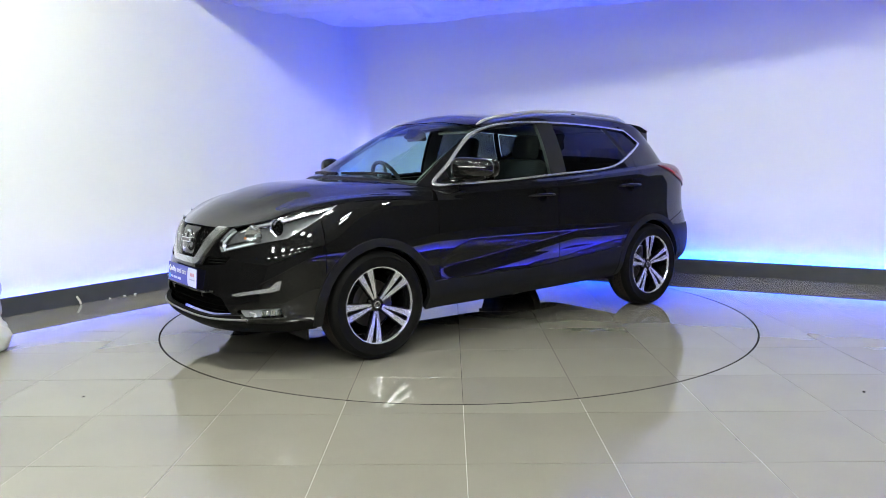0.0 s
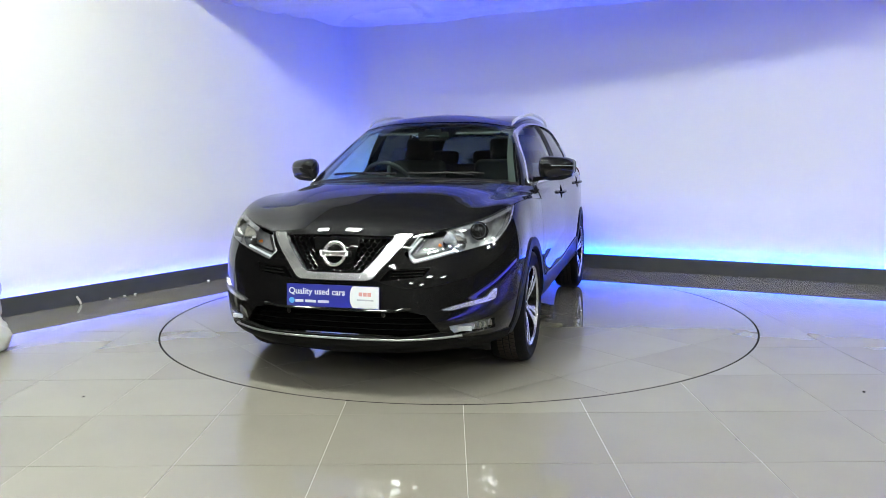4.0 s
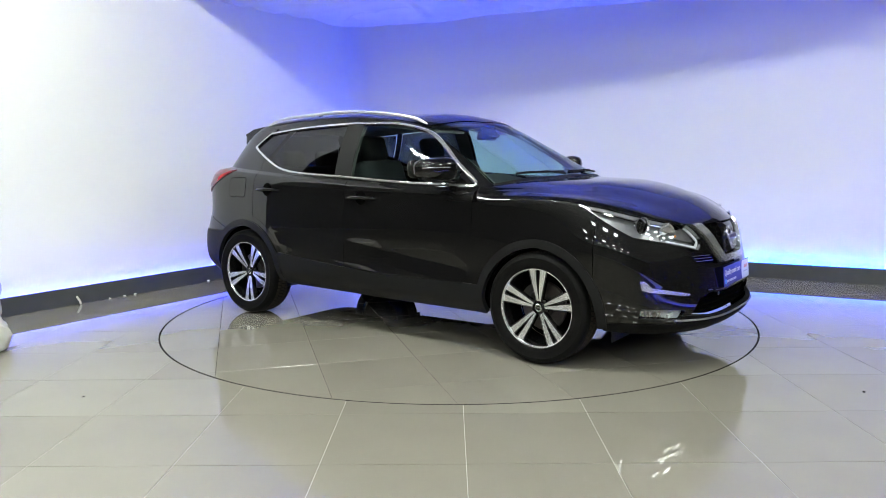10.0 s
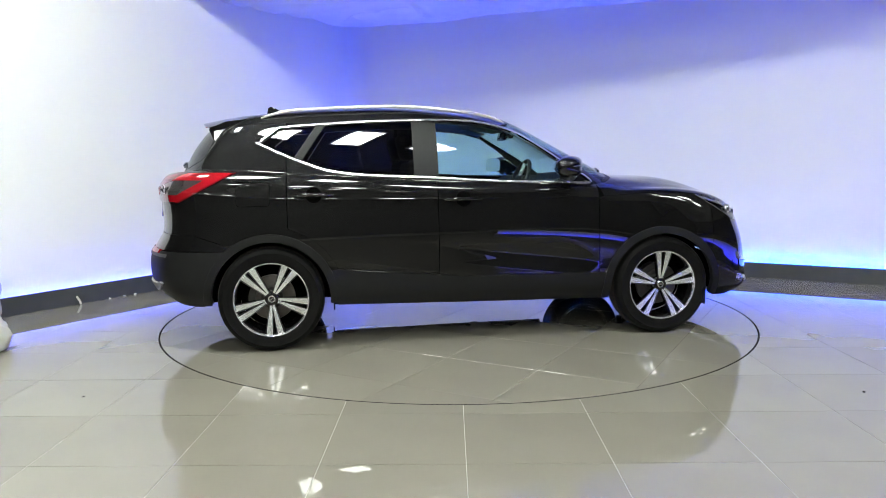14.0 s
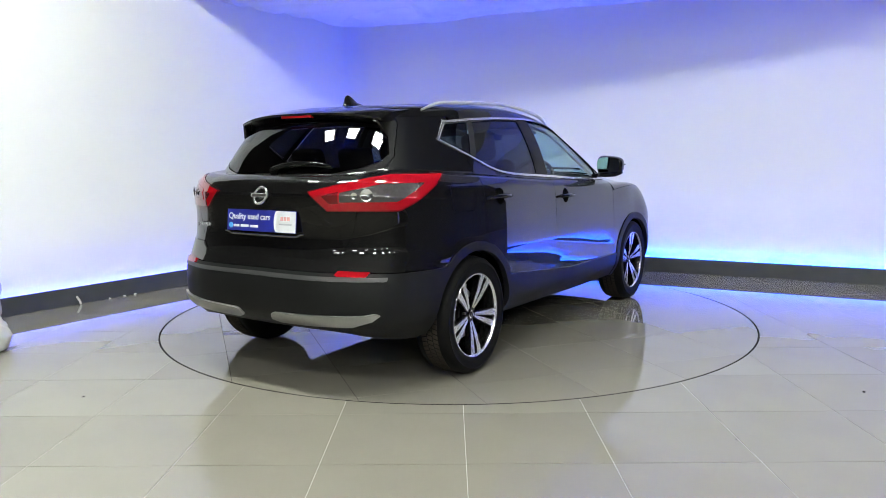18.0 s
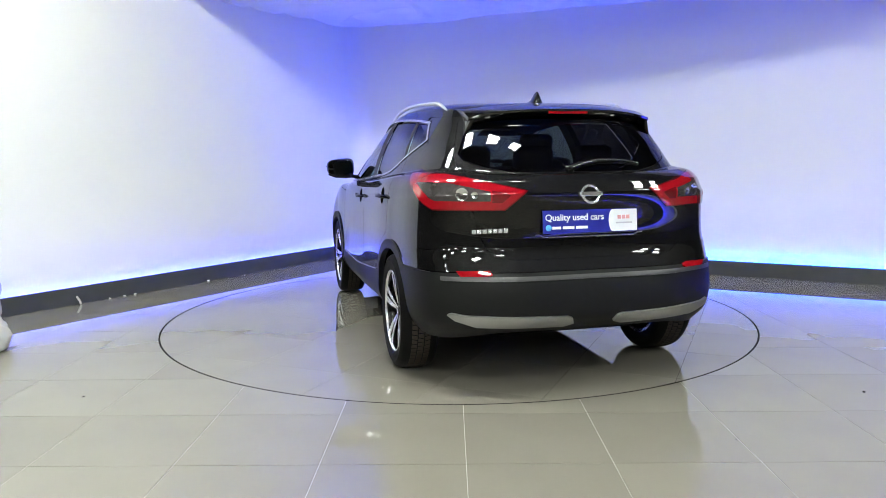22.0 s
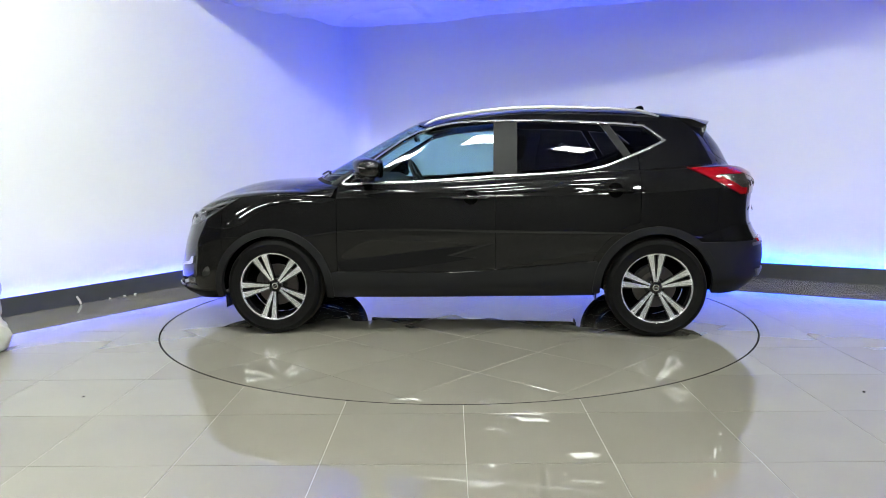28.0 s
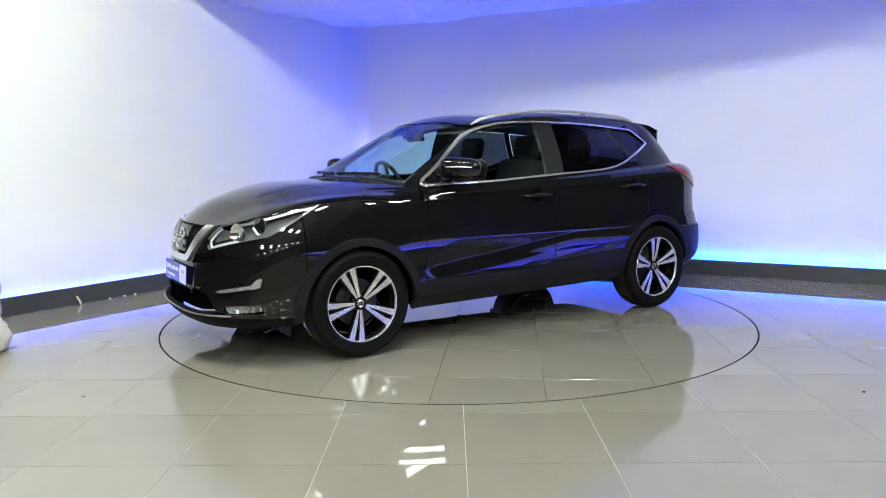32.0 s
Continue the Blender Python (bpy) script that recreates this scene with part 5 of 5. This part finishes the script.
# ---- flanks and roof ----
def build_flanks():
    for hx0, hx1, hz in ((-0.19, 0.05, 0.955), (-1.16, -0.915, 0.997)):
        mid = (hx0 + hx1) / 2

        def bowl(P, U, V):
            return np.maximum(np.hypot((P[..., 0] - mid) / 1.0, P[..., 2] - hz - 0.004) - 0.050, 0.5 - np.abs(P[..., 1]))
        both("handle_bowl", patch(bowl, 5, 8, 3, 5.6, 170, 90, lift=0.001, rim=False), M_SHELL, car)
        pts = []
        for s in np.linspace(0, 1, 15):
            x = hx0 + (hx1 - hx0) * s
            pts.append((x, on_side(x, hz) + 0.008 + 0.022 * math.sin(math.pi * s) ** 0.6, hz + 0.006 * math.sin(math.pi * s)))
        rads = [0.009 + 0.009 * math.sin(math.pi * s) ** 0.5 for s in np.linspace(0, 1, 15)]
        both("door_handle", rod(pts, rads, 12, flat=0.75), M_GLOSS, car, "gloss black pull handle", 60)
    # gloss beads added to draw the highlight line along the cladding's upper edge
    for x0, x1 in ((0.80, -0.225), (-0.247, -0.86)):
        both("sill_highlight_bead", rod([(x, on_side(x, float(clad_top(x)) + 0.004) + 0.004, float(clad_top(x)) + 0.003) for x in np.linspace(x0, x1, 14)], 0.0045, 6), M_GLOSS, car)
    # roof rails
    line = [(0.275, 1.462), (0.21, 1.492), (0.126, 1.530), (0.0, 1.561), (-0.107, 1.578), (-0.25, 1.588), (-0.40, 1.592), (-0.734, 1.585), (-1.0, 1.568), (-1.118, 1.556), (-1.25, 1.535), (-1.37, 1.500)]
    sm = smooth_line(line, 5)
    pts = []
    for x, z in sm:
        y = 0.585 - 0.02 * max(0, x / 0.24) - 0.02 * max(0, (-x - 0.9) / 0.46)
        pts.append((x, y, min(z, on_top(x, y) + 0.032)))
    n = len(pts)
    both("roof_rail", rod(pts, [0.0128 * min(1, 0.45 + i / 8, 0.45 + (n - 1 - i) / 8) for i in range(n)], 12, flat=0.9), M_RAIL, car, "satin aluminium roof rail", 60)
    # roof aerial fin
    fin, ff = [], []
    prof = [(-1.19, 1.545), (-1.26, 1.572), (-1.315, 1.604), (-1.345, 1.612), (-1.362, 1.600), (-1.372, 1.56), (-1.385, 1.54)]
    for x, z in prof:
        base = on_top(x, 0.0) - 0.004
        for y, hh in ((-0.030, 0.0), (-0.018, 0.4), (-0.004, 1.0), (0.004, 1.0), (0.018, 0.4), (0.030, 0.0)):
            fin.append((x, y * (0.35 + 0.65 * min(1, (z - base) / 0.03 if z > base else 0.2)), base + max(0.002, z - base) * hh))
    for i in range(len(prof) - 1):
        for j in range(5):
            ff.append((i * 6 + j, (i + 1) * 6 + j, (i + 1) * 6 + j + 1, i * 6 + j + 1))
    part("aerial_fin", (fin, [tuple(reversed(q)) for q in ff]), M_GLOSS, car, "gloss black shark fin aerial", smooth=40)

    # door mirrors
    def mirror_shell():
        verts, faces = [], []
        n, m = 24, 14
        for j in range(m + 1):
            b = math.pi * j / m
            for i in range(n):
                a = 2 * math.pi * i / n
                cy, sy = math.cos(a), math.sin(a)
                ex = 0.55
                py = math.copysign(abs(cy) ** ex, cy) * 0.118
                pz = math.copysign(abs(sy) ** ex, sy) * 0.072
                t = math.sin(b) ** 0.5
                x = 0.625 + 0.090 * math.cos(b) * (1 if math.cos(b) > 0 else 0.85)
                verts.append((x - 0.42 * (py * t), 0.943 + py * t, 1.158 + pz * t * (1 - 0.12 * py / 0.098)))
        for j in range(m):
            for i in range(n):
                faces.append((j * n + i, j * n + (i + 1) % n, (j + 1) * n + (i + 1) % n, (j + 1) * n + i))
        return verts, [tuple(reversed(f)) for f in faces]
    sh = mirror_shell()
    for sg in (1, -1):
        fx = (lambda m: m) if sg > 0 else mirrored
        dm = part("door_mirror", fx(sh), M_PAINT, car, "gloss black door mirror", smooth=50)
        ring = [(0.548 - 0.02 * math.cos(a), 0.942 + math.copysign(abs(math.cos(a)) ** 0.55, math.cos(a)) * 0.104, 1.158 + math.copysign(abs(math.sin(a)) ** 0.55, math.sin(a)) * 0.060) for a in np.linspace(0, 2 * math.pi, 28, endpoint=False)]
        ring = [(0.540 - 0.42 * (y - 0.942), y + 0.012, z) for x, y, z in ring]
        part("mirror_glass", fx((ring, [tuple(range(28))] if sg > 0 else [tuple(range(28))])), M_MIRROR, dm)
        part("lower_cover", fx(rod([(0.60, 0.86, 1.092), (0.635, 0.90, 1.088), (0.635, 0.98, 1.092), (0.605, 1.04, 1.105)], [0.020, 0.024, 0.022, 0.012], 10)), M_CLAD, dm, smooth=50)
        part("mirror_arm", fx(rod([(0.675, 0.78, 1.075), (0.655, 0.83, 1.082), (0.635, 0.90, 1.095)], [0.030, 0.026, 0.022], 10, flat=0.6)), M_GLOSS, dm, smooth=50)
        part("indicator_strip", fx(rod([(0.726, 0.90, 1.168), (0.715, 0.95, 1.169), (0.685, 1.01, 1.168), (0.62, 1.062, 1.165)], 0.0035, 6)), M_LAMP_DARK, dm)
    # sail panel between mirror and trim
    def sail(P, U, V):
        return np.maximum(np.maximum(dlo(P) + 0.008, 0.70 - P[..., 0]), -1)
    both("mirror_sail", patch(sail, 4.2, 6, 5.6, 7.6, 120, 90, lift=-0.004, rim=False), M_GLOSS, car)
    # front cowl and wipers
    part("cowl", patch(lambda P, U, V: np.maximum(np.abs(V - 6.03) - 0.035, np.abs(U) - 4.3), -4.6, 4.6, 5.9, 6.2, 90, 16, lift=0.002, rim=False), M_CLAD, car)
    for y0, y1 in ((0.52, 0.02), (-0.06, -0.54)):
        pts = []
        for s in np.linspace(0, 1, 9):
            y = y0 + (y1 - y0) * s
            x = 1.065 - 0.30 * y * y
            pts.append((x, y, on_top(x, y) + 0.002))
        wi = part("wiper", rod(pts, 0.008, 6), M_CLAD, car, "black windscreen wiper")
        part("wiper_arm", rod([(pts[1][0] + 0.05, pts[1][1], pts[1][2] - 0.012), (pts[4][0] + 0.012, pts[4][1], pts[4][2] + 0.006)], 0.007, 6), M_CLAD, wi)
    # flaps ahead of the front wheels
    for sg in (-1, 1):
        bm = box(bmesh.new(), 1.725, 1.735, 0.60 * sg - 0.13, 0.60 * sg + 0.13, 0.155, 0.27, 0.003)
        part("air_flap", bm, M_CLAD, car, "black rubber air flap")
        bm = box(bmesh.new(), -0.93, -0.92, 0.74 * sg - 0.09, 0.74 * sg + 0.09, 0.245, 0.33, 0.003)
        part("air_flap", bm, M_CLAD, car, "black rubber air flap")
    # silencer, suspension arms seen under the car
    part("silencer", moved(lathe([(0.001, -0.28), (0.09, -0.28), (0.10, -0.25), (0.10, 0.25), (0.09, 0.28), (0.001, 0.28)], "y", 20), pose(-1.62, 0.15, 0.41)), M_CAST, car, smooth=40)
    part("rear_axle_beam", rod([(-1.32, -0.68, 0.34), (-1.22, -0.45, 0.37), (-1.20, 0, 0.37), (-1.22, 0.45, 0.37), (-1.32, 0.68, 0.34)], 0.04, 8), M_SHELL, car)
    part("front_subframe", rod([(1.32, -0.68, 0.33), (1.30, -0.4, 0.32), (1.30, 0, 0.32), (1.30, 0.4, 0.32), (1.32, 0.68, 0.33)], 0.04, 8), M_SHELL, car)


build_flanks()


def fuel_flap():
    # on the right-hand rear quarter
    def square(g):
        return lambda P, U, V: np.maximum(np.hypot(np.maximum(np.abs(P[..., 0] + 1.415) - 0.078, 0), np.maximum(np.abs(P[..., 2] - 1.010) - 0.048, 0)) - 0.026 - g, -P[..., 1] * 0 - 1)
    gap = mirrored(patch(square(0.0035), 6.6, 8.6, 3.4, 5.6, 120, 90, lift=0.0008, rim=False))
    flap = mirrored(patch(square(0.0), 6.6, 8.6, 3.4, 5.6, 120, 90, lift=0.0020, deep=0.002))
    fl = part("fuel_flap", flap, M_PAINT, car, "square black fuel flap", smooth=35)
    part("flap_gap", gap, M_SHELL, fl)


fuel_flap()


# ---- cabin ----
def soft_box(sx, sy, sz, bevel, m):
    bm = box(bmesh.new(), -sx / 2, sx / 2, -sy / 2, sy / 2, -sz / 2, sz / 2, bevel, seg=4)
    bmesh.ops.transform(bm, matrix=m, verts=bm.verts)
    return bm


def build_cabin():
    part("headlining", patch(lambda P, U, V: V * 0 - 1, -10, 10, 8.05, 10, 120, 14, lift=-0.045, rim=False), M_LINING, car, "pale grey headlining", smooth=60)

    def inner_frame(P, U, V):
        d = np.maximum(-dlo(P) + 0.010, -0.045 - windscreen_rule(P, U, V))
        return np.maximum(d, 0.008 - rear_glass_rule(P, U, V))
    fr = patch(inner_frame, 3, 8.4, 6.0, 8.1, 130, 60, lift=-0.038, rim=False)
    both("pillar_lining", fr, M_POST_IN, car, "pale grey pillar lining", 60)

    def b_post(P, U, V):
        x = P[..., 0]
        return np.maximum(dlo(P) - 0.02, np.maximum(x + 0.225, -0.355 - x))
    both("post_lining", patch(b_post, 5.4, 6.8, 5.6, 8.1, 50, 40, lift=-0.036, rim=False), M_POST_IN, car)
    dash = []
    prof = [(1.06, 1.055), (0.78, 1.075), (0.60, 1.065), (0.52, 1.02), (0.53, 0.90), (0.62, 0.70), (1.0, 0.60)]
    n = 13
    for i in range(n):
        y = -0.70 + 1.40 * i / (n - 1)
        for k, (x, z) in enumerate(prof):
            hood = 0.045 * math.exp(-((y + 0.37) / 0.16) ** 2) if k in (1, 2, 3) else 0
            dash.append((x - 0.10 * (y / 0.7) ** 2 * (1 if k < 2 else 0.3), y, z + hood))
    m = len(prof)
    ff = [(i * m + k, i * m + k + 1, (i + 1) * m + k + 1, (i + 1) * m + k) for i in range(n - 1) for k in range(m - 1)]
    part("dashboard", (dash, ff), M_TRIM_IN, car, "charcoal dashboard", smooth=40)
    # steering wheel on the right-hand side
    wm = pose(0.42, -0.37, 1.03, 0, -64, 0)
    pts = [wm @ Vector((0.185 * math.cos(a), 0.185 * math.sin(a), 0)) for a in np.linspace(0, 2 * math.pi, 40, endpoint=False)]
    sw = part("steering_wheel", rod(pts, 0.016, 10, closed=True, up=tuple((wm.to_3x3() @ Vector((0, 0, 1)))[:])), M_TRIM_IN, car, "black steering wheel", smooth=60)
    part("wheel_boss", soft_box(0.15, 0.17, 0.05, 0.02, wm @ pose(0, 0, -0.01)), M_TRIM_IN, sw)
    for a in (0.3, math.pi - 0.3, -math.pi / 2):
        part("wheel_spoke", rod([wm @ Vector((0.06 * math.cos(a), 0.06 * math.sin(a), 0)), wm @ Vector((0.18 * math.cos(a), 0.18 * math.sin(a), 0))], 0.014, 8), M_SATIN if a > 0 else M_TRIM_IN, sw)
    for y in (-0.37, 0.37):
        st = part("front_seat", soft_box(0.50, 0.50, 0.16, 0.06, pose(0.05, y, 0.62, 0, -8, 0)), M_SEAT, car, "charcoal cloth front seat", smooth=60)
        part("backrest", soft_box(0.14, 0.48, 0.62, 0.055, pose(-0.27, y, 0.91, 0, -18, 0)), M_SEAT, st, smooth=60)
        part("headrest", soft_box(0.10, 0.25, 0.19, 0.045, pose(-0.40, y, 1.30, 0, -14, 0)), M_SEAT, st, smooth=60)
        for dy in (-0.05, 0.05):
            part("headrest_rod", rod([(-0.375, y + dy, 1.17), (-0.395, y + dy, 1.26)], 0.006, 6), M_CHROME, st)
    bench = part("rear_bench", soft_box(0.48, 1.24, 0.16, 0.06, pose(-0.85, 0, 0.64, 0, -6, 0)), M_SEAT, car, "charcoal cloth rear bench", smooth=60)
    part("backrest", soft_box(0.13, 1.24, 0.56, 0.05, pose(-1.16, 0, 0.90, 0, -20, 0)), M_SEAT, bench, smooth=60)
    for y in (-0.40, 0, 0.40):
        part("headrest", soft_box(0.09, 0.25, 0.15, 0.04, pose(-1.28, y, 1.22, 0, -12, 0)), M_SEAT, bench, smooth=60)
    mr = part("inside_mirror", soft_box(0.025, 0.24, 0.065, 0.012, pose(0.40, 0, 1.385, 0, 12, 0)), M_GLOSS, car, "black rear-view mirror", smooth=60)
    part("mirror_stalk", rod([(0.42, 0, 1.40), (0.47, 0, 1.435)], 0.012, 8), M_GLOSS, mr)
    part("sensor_pod", soft_box(0.10, 0.13, 0.03, 0.012, pose(0.43, 0, 1.405, 0, 33, 0)), M_GLOSS, mr, smooth=60)
    for y in (-0.34, 0.34):
        part("sun_visor", soft_box(0.15, 0.34, 0.016, 0.007, pose(0.22, y * 0.9, 1.425, 0, 14, 0)), M_LINING, car, "pale grey sun visor", smooth=60)
    part("parcel_shelf", soft_box(0.46, 1.10, 0.03, 0.012, pose(-1.58, 0, 1.10)), M_TRIM_IN, car, smooth=60)


build_cabin()

# ---- clutter at the edge of the booth ----
def sack(name, label, m, sx, sy, sz, seed, tall=False):
    verts, faces = [], []
    n, k = 40, 24
    for j in range(k + 1):
        b = math.pi * j / k
        for i in range(n):
            a = 2 * math.pi * i / n
            d = Vector((math.cos(a) * math.sin(b), math.sin(a) * math.sin(b), math.cos(b)))
            r = 1 + 0.22 * noise.noise(d * 1.7 + Vector((seed, 0, 0))) + 0.10 * noise.noise(d * 4.3 + Vector((0, seed, 0))) + 0.10 * abs(noise.noise(d * 7.0 + Vector((seed, seed, 0)))) - 0.06 * (1 - abs(noise.noise(d * 3.1 + Vector((0, 0, seed))))) ** 6
            p = Vector((d.x * sx, d.y * sy, d.z * sz)) * r
            if tall and p.z > 0:
                p.x *= 1 - 0.55 * p.z / sz
                p.y *= 1 - 0.55 * p.z / sz
            p.z = max(p.z, -0.72 * sz)
            verts.append(m @ (p + Vector((0, 0, 0.72 * sz))))
    for j in range(k):
        for i in range(n):
            faces.append((j * n + i, (j + 1) * n + i, (j + 1) * n + (i + 1) % n, j * n + (i + 1) % n))
    return tagged(part(name, (verts, faces), M_BAG, smooth=70), label, "sack")


sack("sack", "crumpled off-white cloth sack on the floor", pose(-3.165, -1.15, 0), 0.20, 0.22, 0.135, 3.1)
sack("sack", "tall slumped off-white sack leaning at the wall foot", pose(-3.65, -0.36, 0), 0.16, 0.18, 0.34, 7.4, True)


def crumb(x, y, r, name="paper_scrap", label="tiny scrap of white litter on the floor"):
    bm = bmesh.new()
    bmesh.ops.create_icosphere(bm, subdivisions=1, radius=r)
    for v in bm.verts:
        v.co *= 0.7 + 0.6 * random.random()
        v.co.z = max(v.co.z * 0.6, -0.4 * r) + 0.4 * r
        v.co += Vector((x, y, 0))
    return tagged(part(name, bm, M_LITTER if name == "paper_scrap" else M_GROUT_DARK), label, "litter", group="floor litter" if name == "paper_scrap" else "floor specks")


for x, y, r in ((-3.148, 0.70, 0.014), (-3.125, 0.68, 0.009), (-3.050, 0.808, 0.012), (-2.986, 0.888, 0.014), (-2.545, 1.618, 0.014), (-2.27, 1.985, 0.007), (3.11, 1.54, 0.010), (3.235, 1.535, 0.007)):
    crumb(x, y, r)
for x, y, r in ((-1.998, -2.09, 0.006), (2.068, -2.105, 0.008), (1.167, -2.739, 0.004)):
    crumb(x, y, r, "dirt_speck", "tiny dark speck of dirt on the floor")
tagged(part("paper_curl", rod([(-3.268, 0.440, 0.004), (-3.274, 0.436, 0.03), (-3.284, 0.430, 0.052), (-3.292, 0.424, 0.070)], [0.018, 0.019, 0.019, 0.017], 8, flat=0.5), M_LITTER, smooth=50),
       "small white paper curl standing at the plinth", "litter")
tagged(part("paper_strip", box(bmesh.new(), -0.10, 0.10, -0.008, 0.008, 0, 0.004, 0.001, pose(3.72, 1.225, 0, 0, 0, -27)), M_LITTER), "thin white paper strip on the floor", "litter")

# ================= floor tiles and turntable =================
TILE, GAP = 0.5951, 0.0032
TX0, TY0 = -1.199, -2.975
DISC_R = 2.2228
DISC_AT = (-0.020, -0.026)


def tile_mesh(cut=None, half=TILE / 2 - GAP / 2, thick=0.010, centre=(0, 0)):
    """A chamfered tile round the origin; cut: a function of (x, y) that is negative where the tile stays."""
    if cut is None:
        h, c = half, 0.0005
        v = [(-h + c, -h + c, 0), (h - c, -h + c, 0), (h - c, h - c, 0), (-h + c, h - c, 0), (-h, -h, -c), (h, -h, -c), (h, h, -c), (-h, h, -c),
             (-h, -h, -thick), (h, -h, -thick), (h, h, -thick), (-h, h, -thick)]
        f = [(0, 1, 2, 3)] + [(i, 4 + i, 4 + (i + 1) % 4, (i + 1) % 4) for i in range(4)] + [(4 + i, 8 + i, 8 + (i + 1) % 4, 4 + (i + 1) % 4) for i in range(4)]
        return v, f
    n = 41
    g = np.linspace(-half, half, n)
    X, Y = np.meshgrid(g, g, indexing="ij")
    P = np.stack([X, Y, np.zeros_like(X)], -1)
    v, f, _ = clip_cells(P, cut(X + centre[0], Y + centre[1]))
    if not f:
        return None
    v = [Vector(p) for p in v]
    return rim_down(v, f, [Vector((0, 0, -thick))] * len(v))


def inside_booth(x, y, margin):
    p = Vector((x, y, 0)) - CORNER
    return p.dot(IN_LEFT) > -margin and p.dot(IN_RIGHT) > -margin


def floor():
    slab = part("floor", box(bmesh.new(), HALL[0], HALL[1], HALL[2], HALL[3], -0.20, -0.0018), M_GROUT)
    tagged(slab, "glossy greige porcelain tiled showroom floor with pale joints", "floor", kind="structure")
    return slab


floor_slab = floor()


def lay_tiles():
    me_full = bpy.data.meshes.new("tile")
    v, f = tile_mesh()
    me_full.from_pydata(v, [], f)
    me_full.materials.append(M_TILE)
    far_v, far_f = [], []
    for i in range(-24, 27):
        for j in range(-21, 21):
            cx, cy = TX0 + TILE * (i + 0.5), TY0 + TILE * (j + 0.5)
            if not (HALL[0] < cx < HALL[1] and HALL[2] < cy < HALL[3]):
                continue
            dx, dy = cx - DISC_AT[0], cy - DISC_AT[1]
            ring = [math.hypot(dx + sx * TILE / 2, dy + sy * TILE / 2) for sx in (-1, 1) for sy in (-1, 1)]
            if max(ring) < DISC_R:
                continue
            near = -5.0 < cx < 5.0 and -4.9 < cy < 3.9 and inside_booth(cx, cy, 0.45)
            if near:
                if min(ring) > DISC_R + 0.002 and not (abs(dx) < TILE / 2 + 0.01 or abs(dy) < TILE / 2 + 0.01) or min(ring) > DISC_R + TILE:
                    ob = new("tile", me_full)
                else:
                    got = tile_mesh(lambda x, y: (DISC_R + 0.0065) - np.hypot(x, y), centre=(dx, dy))
                    if not got:
                        continue
                    ob = part("tile", got, M_TILE)
                ob.parent = floor_slab
                ob.location = (cx, cy, 0)
            else:
                o = len(far_v)
                vv, ff = tile_mesh()
                far_v += [(a + cx, b + cy, c) for a, b, c in vv]
                far_f += [tuple(q + o for q in g) for g in ff]
    far = part("far_tiles", (far_v, far_f), M_TILE, floor_slab)
    tagged(far, kind="stuff")


def turntable():
    root = thing("turntable", "round tiled turntable flush with the floor under the car", "turntable")
    part("base_plate", moved(lathe([(0.001, 0), (DISC_R - 0.0075, 0), (DISC_R - 0.0075, -0.09), (0.001, -0.09)], "z", 128), pose(0, 0, -0.0015)), M_GROUT_DARK, root)
    part("edge_ring", lathe([(DISC_R + 0.0065, -0.0012), (DISC_R - 0.0070, -0.0012), (DISC_R - 0.0070, -0.05), (DISC_R + 0.0065, -0.05)], "z", 200, True), M_GROUT_DARK, root, "thin dark edge gap ring")
    for i in range(-8, 9):
        for j in range(-8, 9):
            cx, cy = TX0 + TILE * (i + 0.5) - DISC_AT[0], TY0 + TILE * (j + 0.5) - DISC_AT[1]
            if math.hypot(cx, cy) > DISC_R + TILE:
                continue
            ring = [math.hypot(cx + sx * TILE / 2, cy + sy * TILE / 2) for sx in (-1, 1) for sy in (-1, 1)]
            got = tile_mesh(half=TILE / 2 - 0.0010) if max(ring) < DISC_R - 0.012 else tile_mesh(lambda x, y: np.hypot(x, y) - (DISC_R - 0.0070), half=TILE / 2 - 0.0010, centre=(cx, cy))
            if not got or not got[1]:
                continue
            ob = part("tile", got, M_TILE, root)
            ob.location = (cx, cy, 0.0)
    return root

lay_tiles()
table = turntable()


def motions():
    rows_car, rows_table = [], []
    base = TURN[0][1]
    for t, a in TURN:
        th = radians(a + GRID_TURN)
        ox, oy = CAR_SHIFT
        rows_car.append((t, pose(ox * math.cos(th) - oy * math.sin(th), ox * math.sin(th) + oy * math.cos(th), 0, 0, 0, a + GRID_TURN)))
        rows_table.append((t, pose(DISC_AT[0], DISC_AT[1], 0, 0, 0, a - base)))
    walk(car, rows_car)
    walk(table, rows_table)


motions()
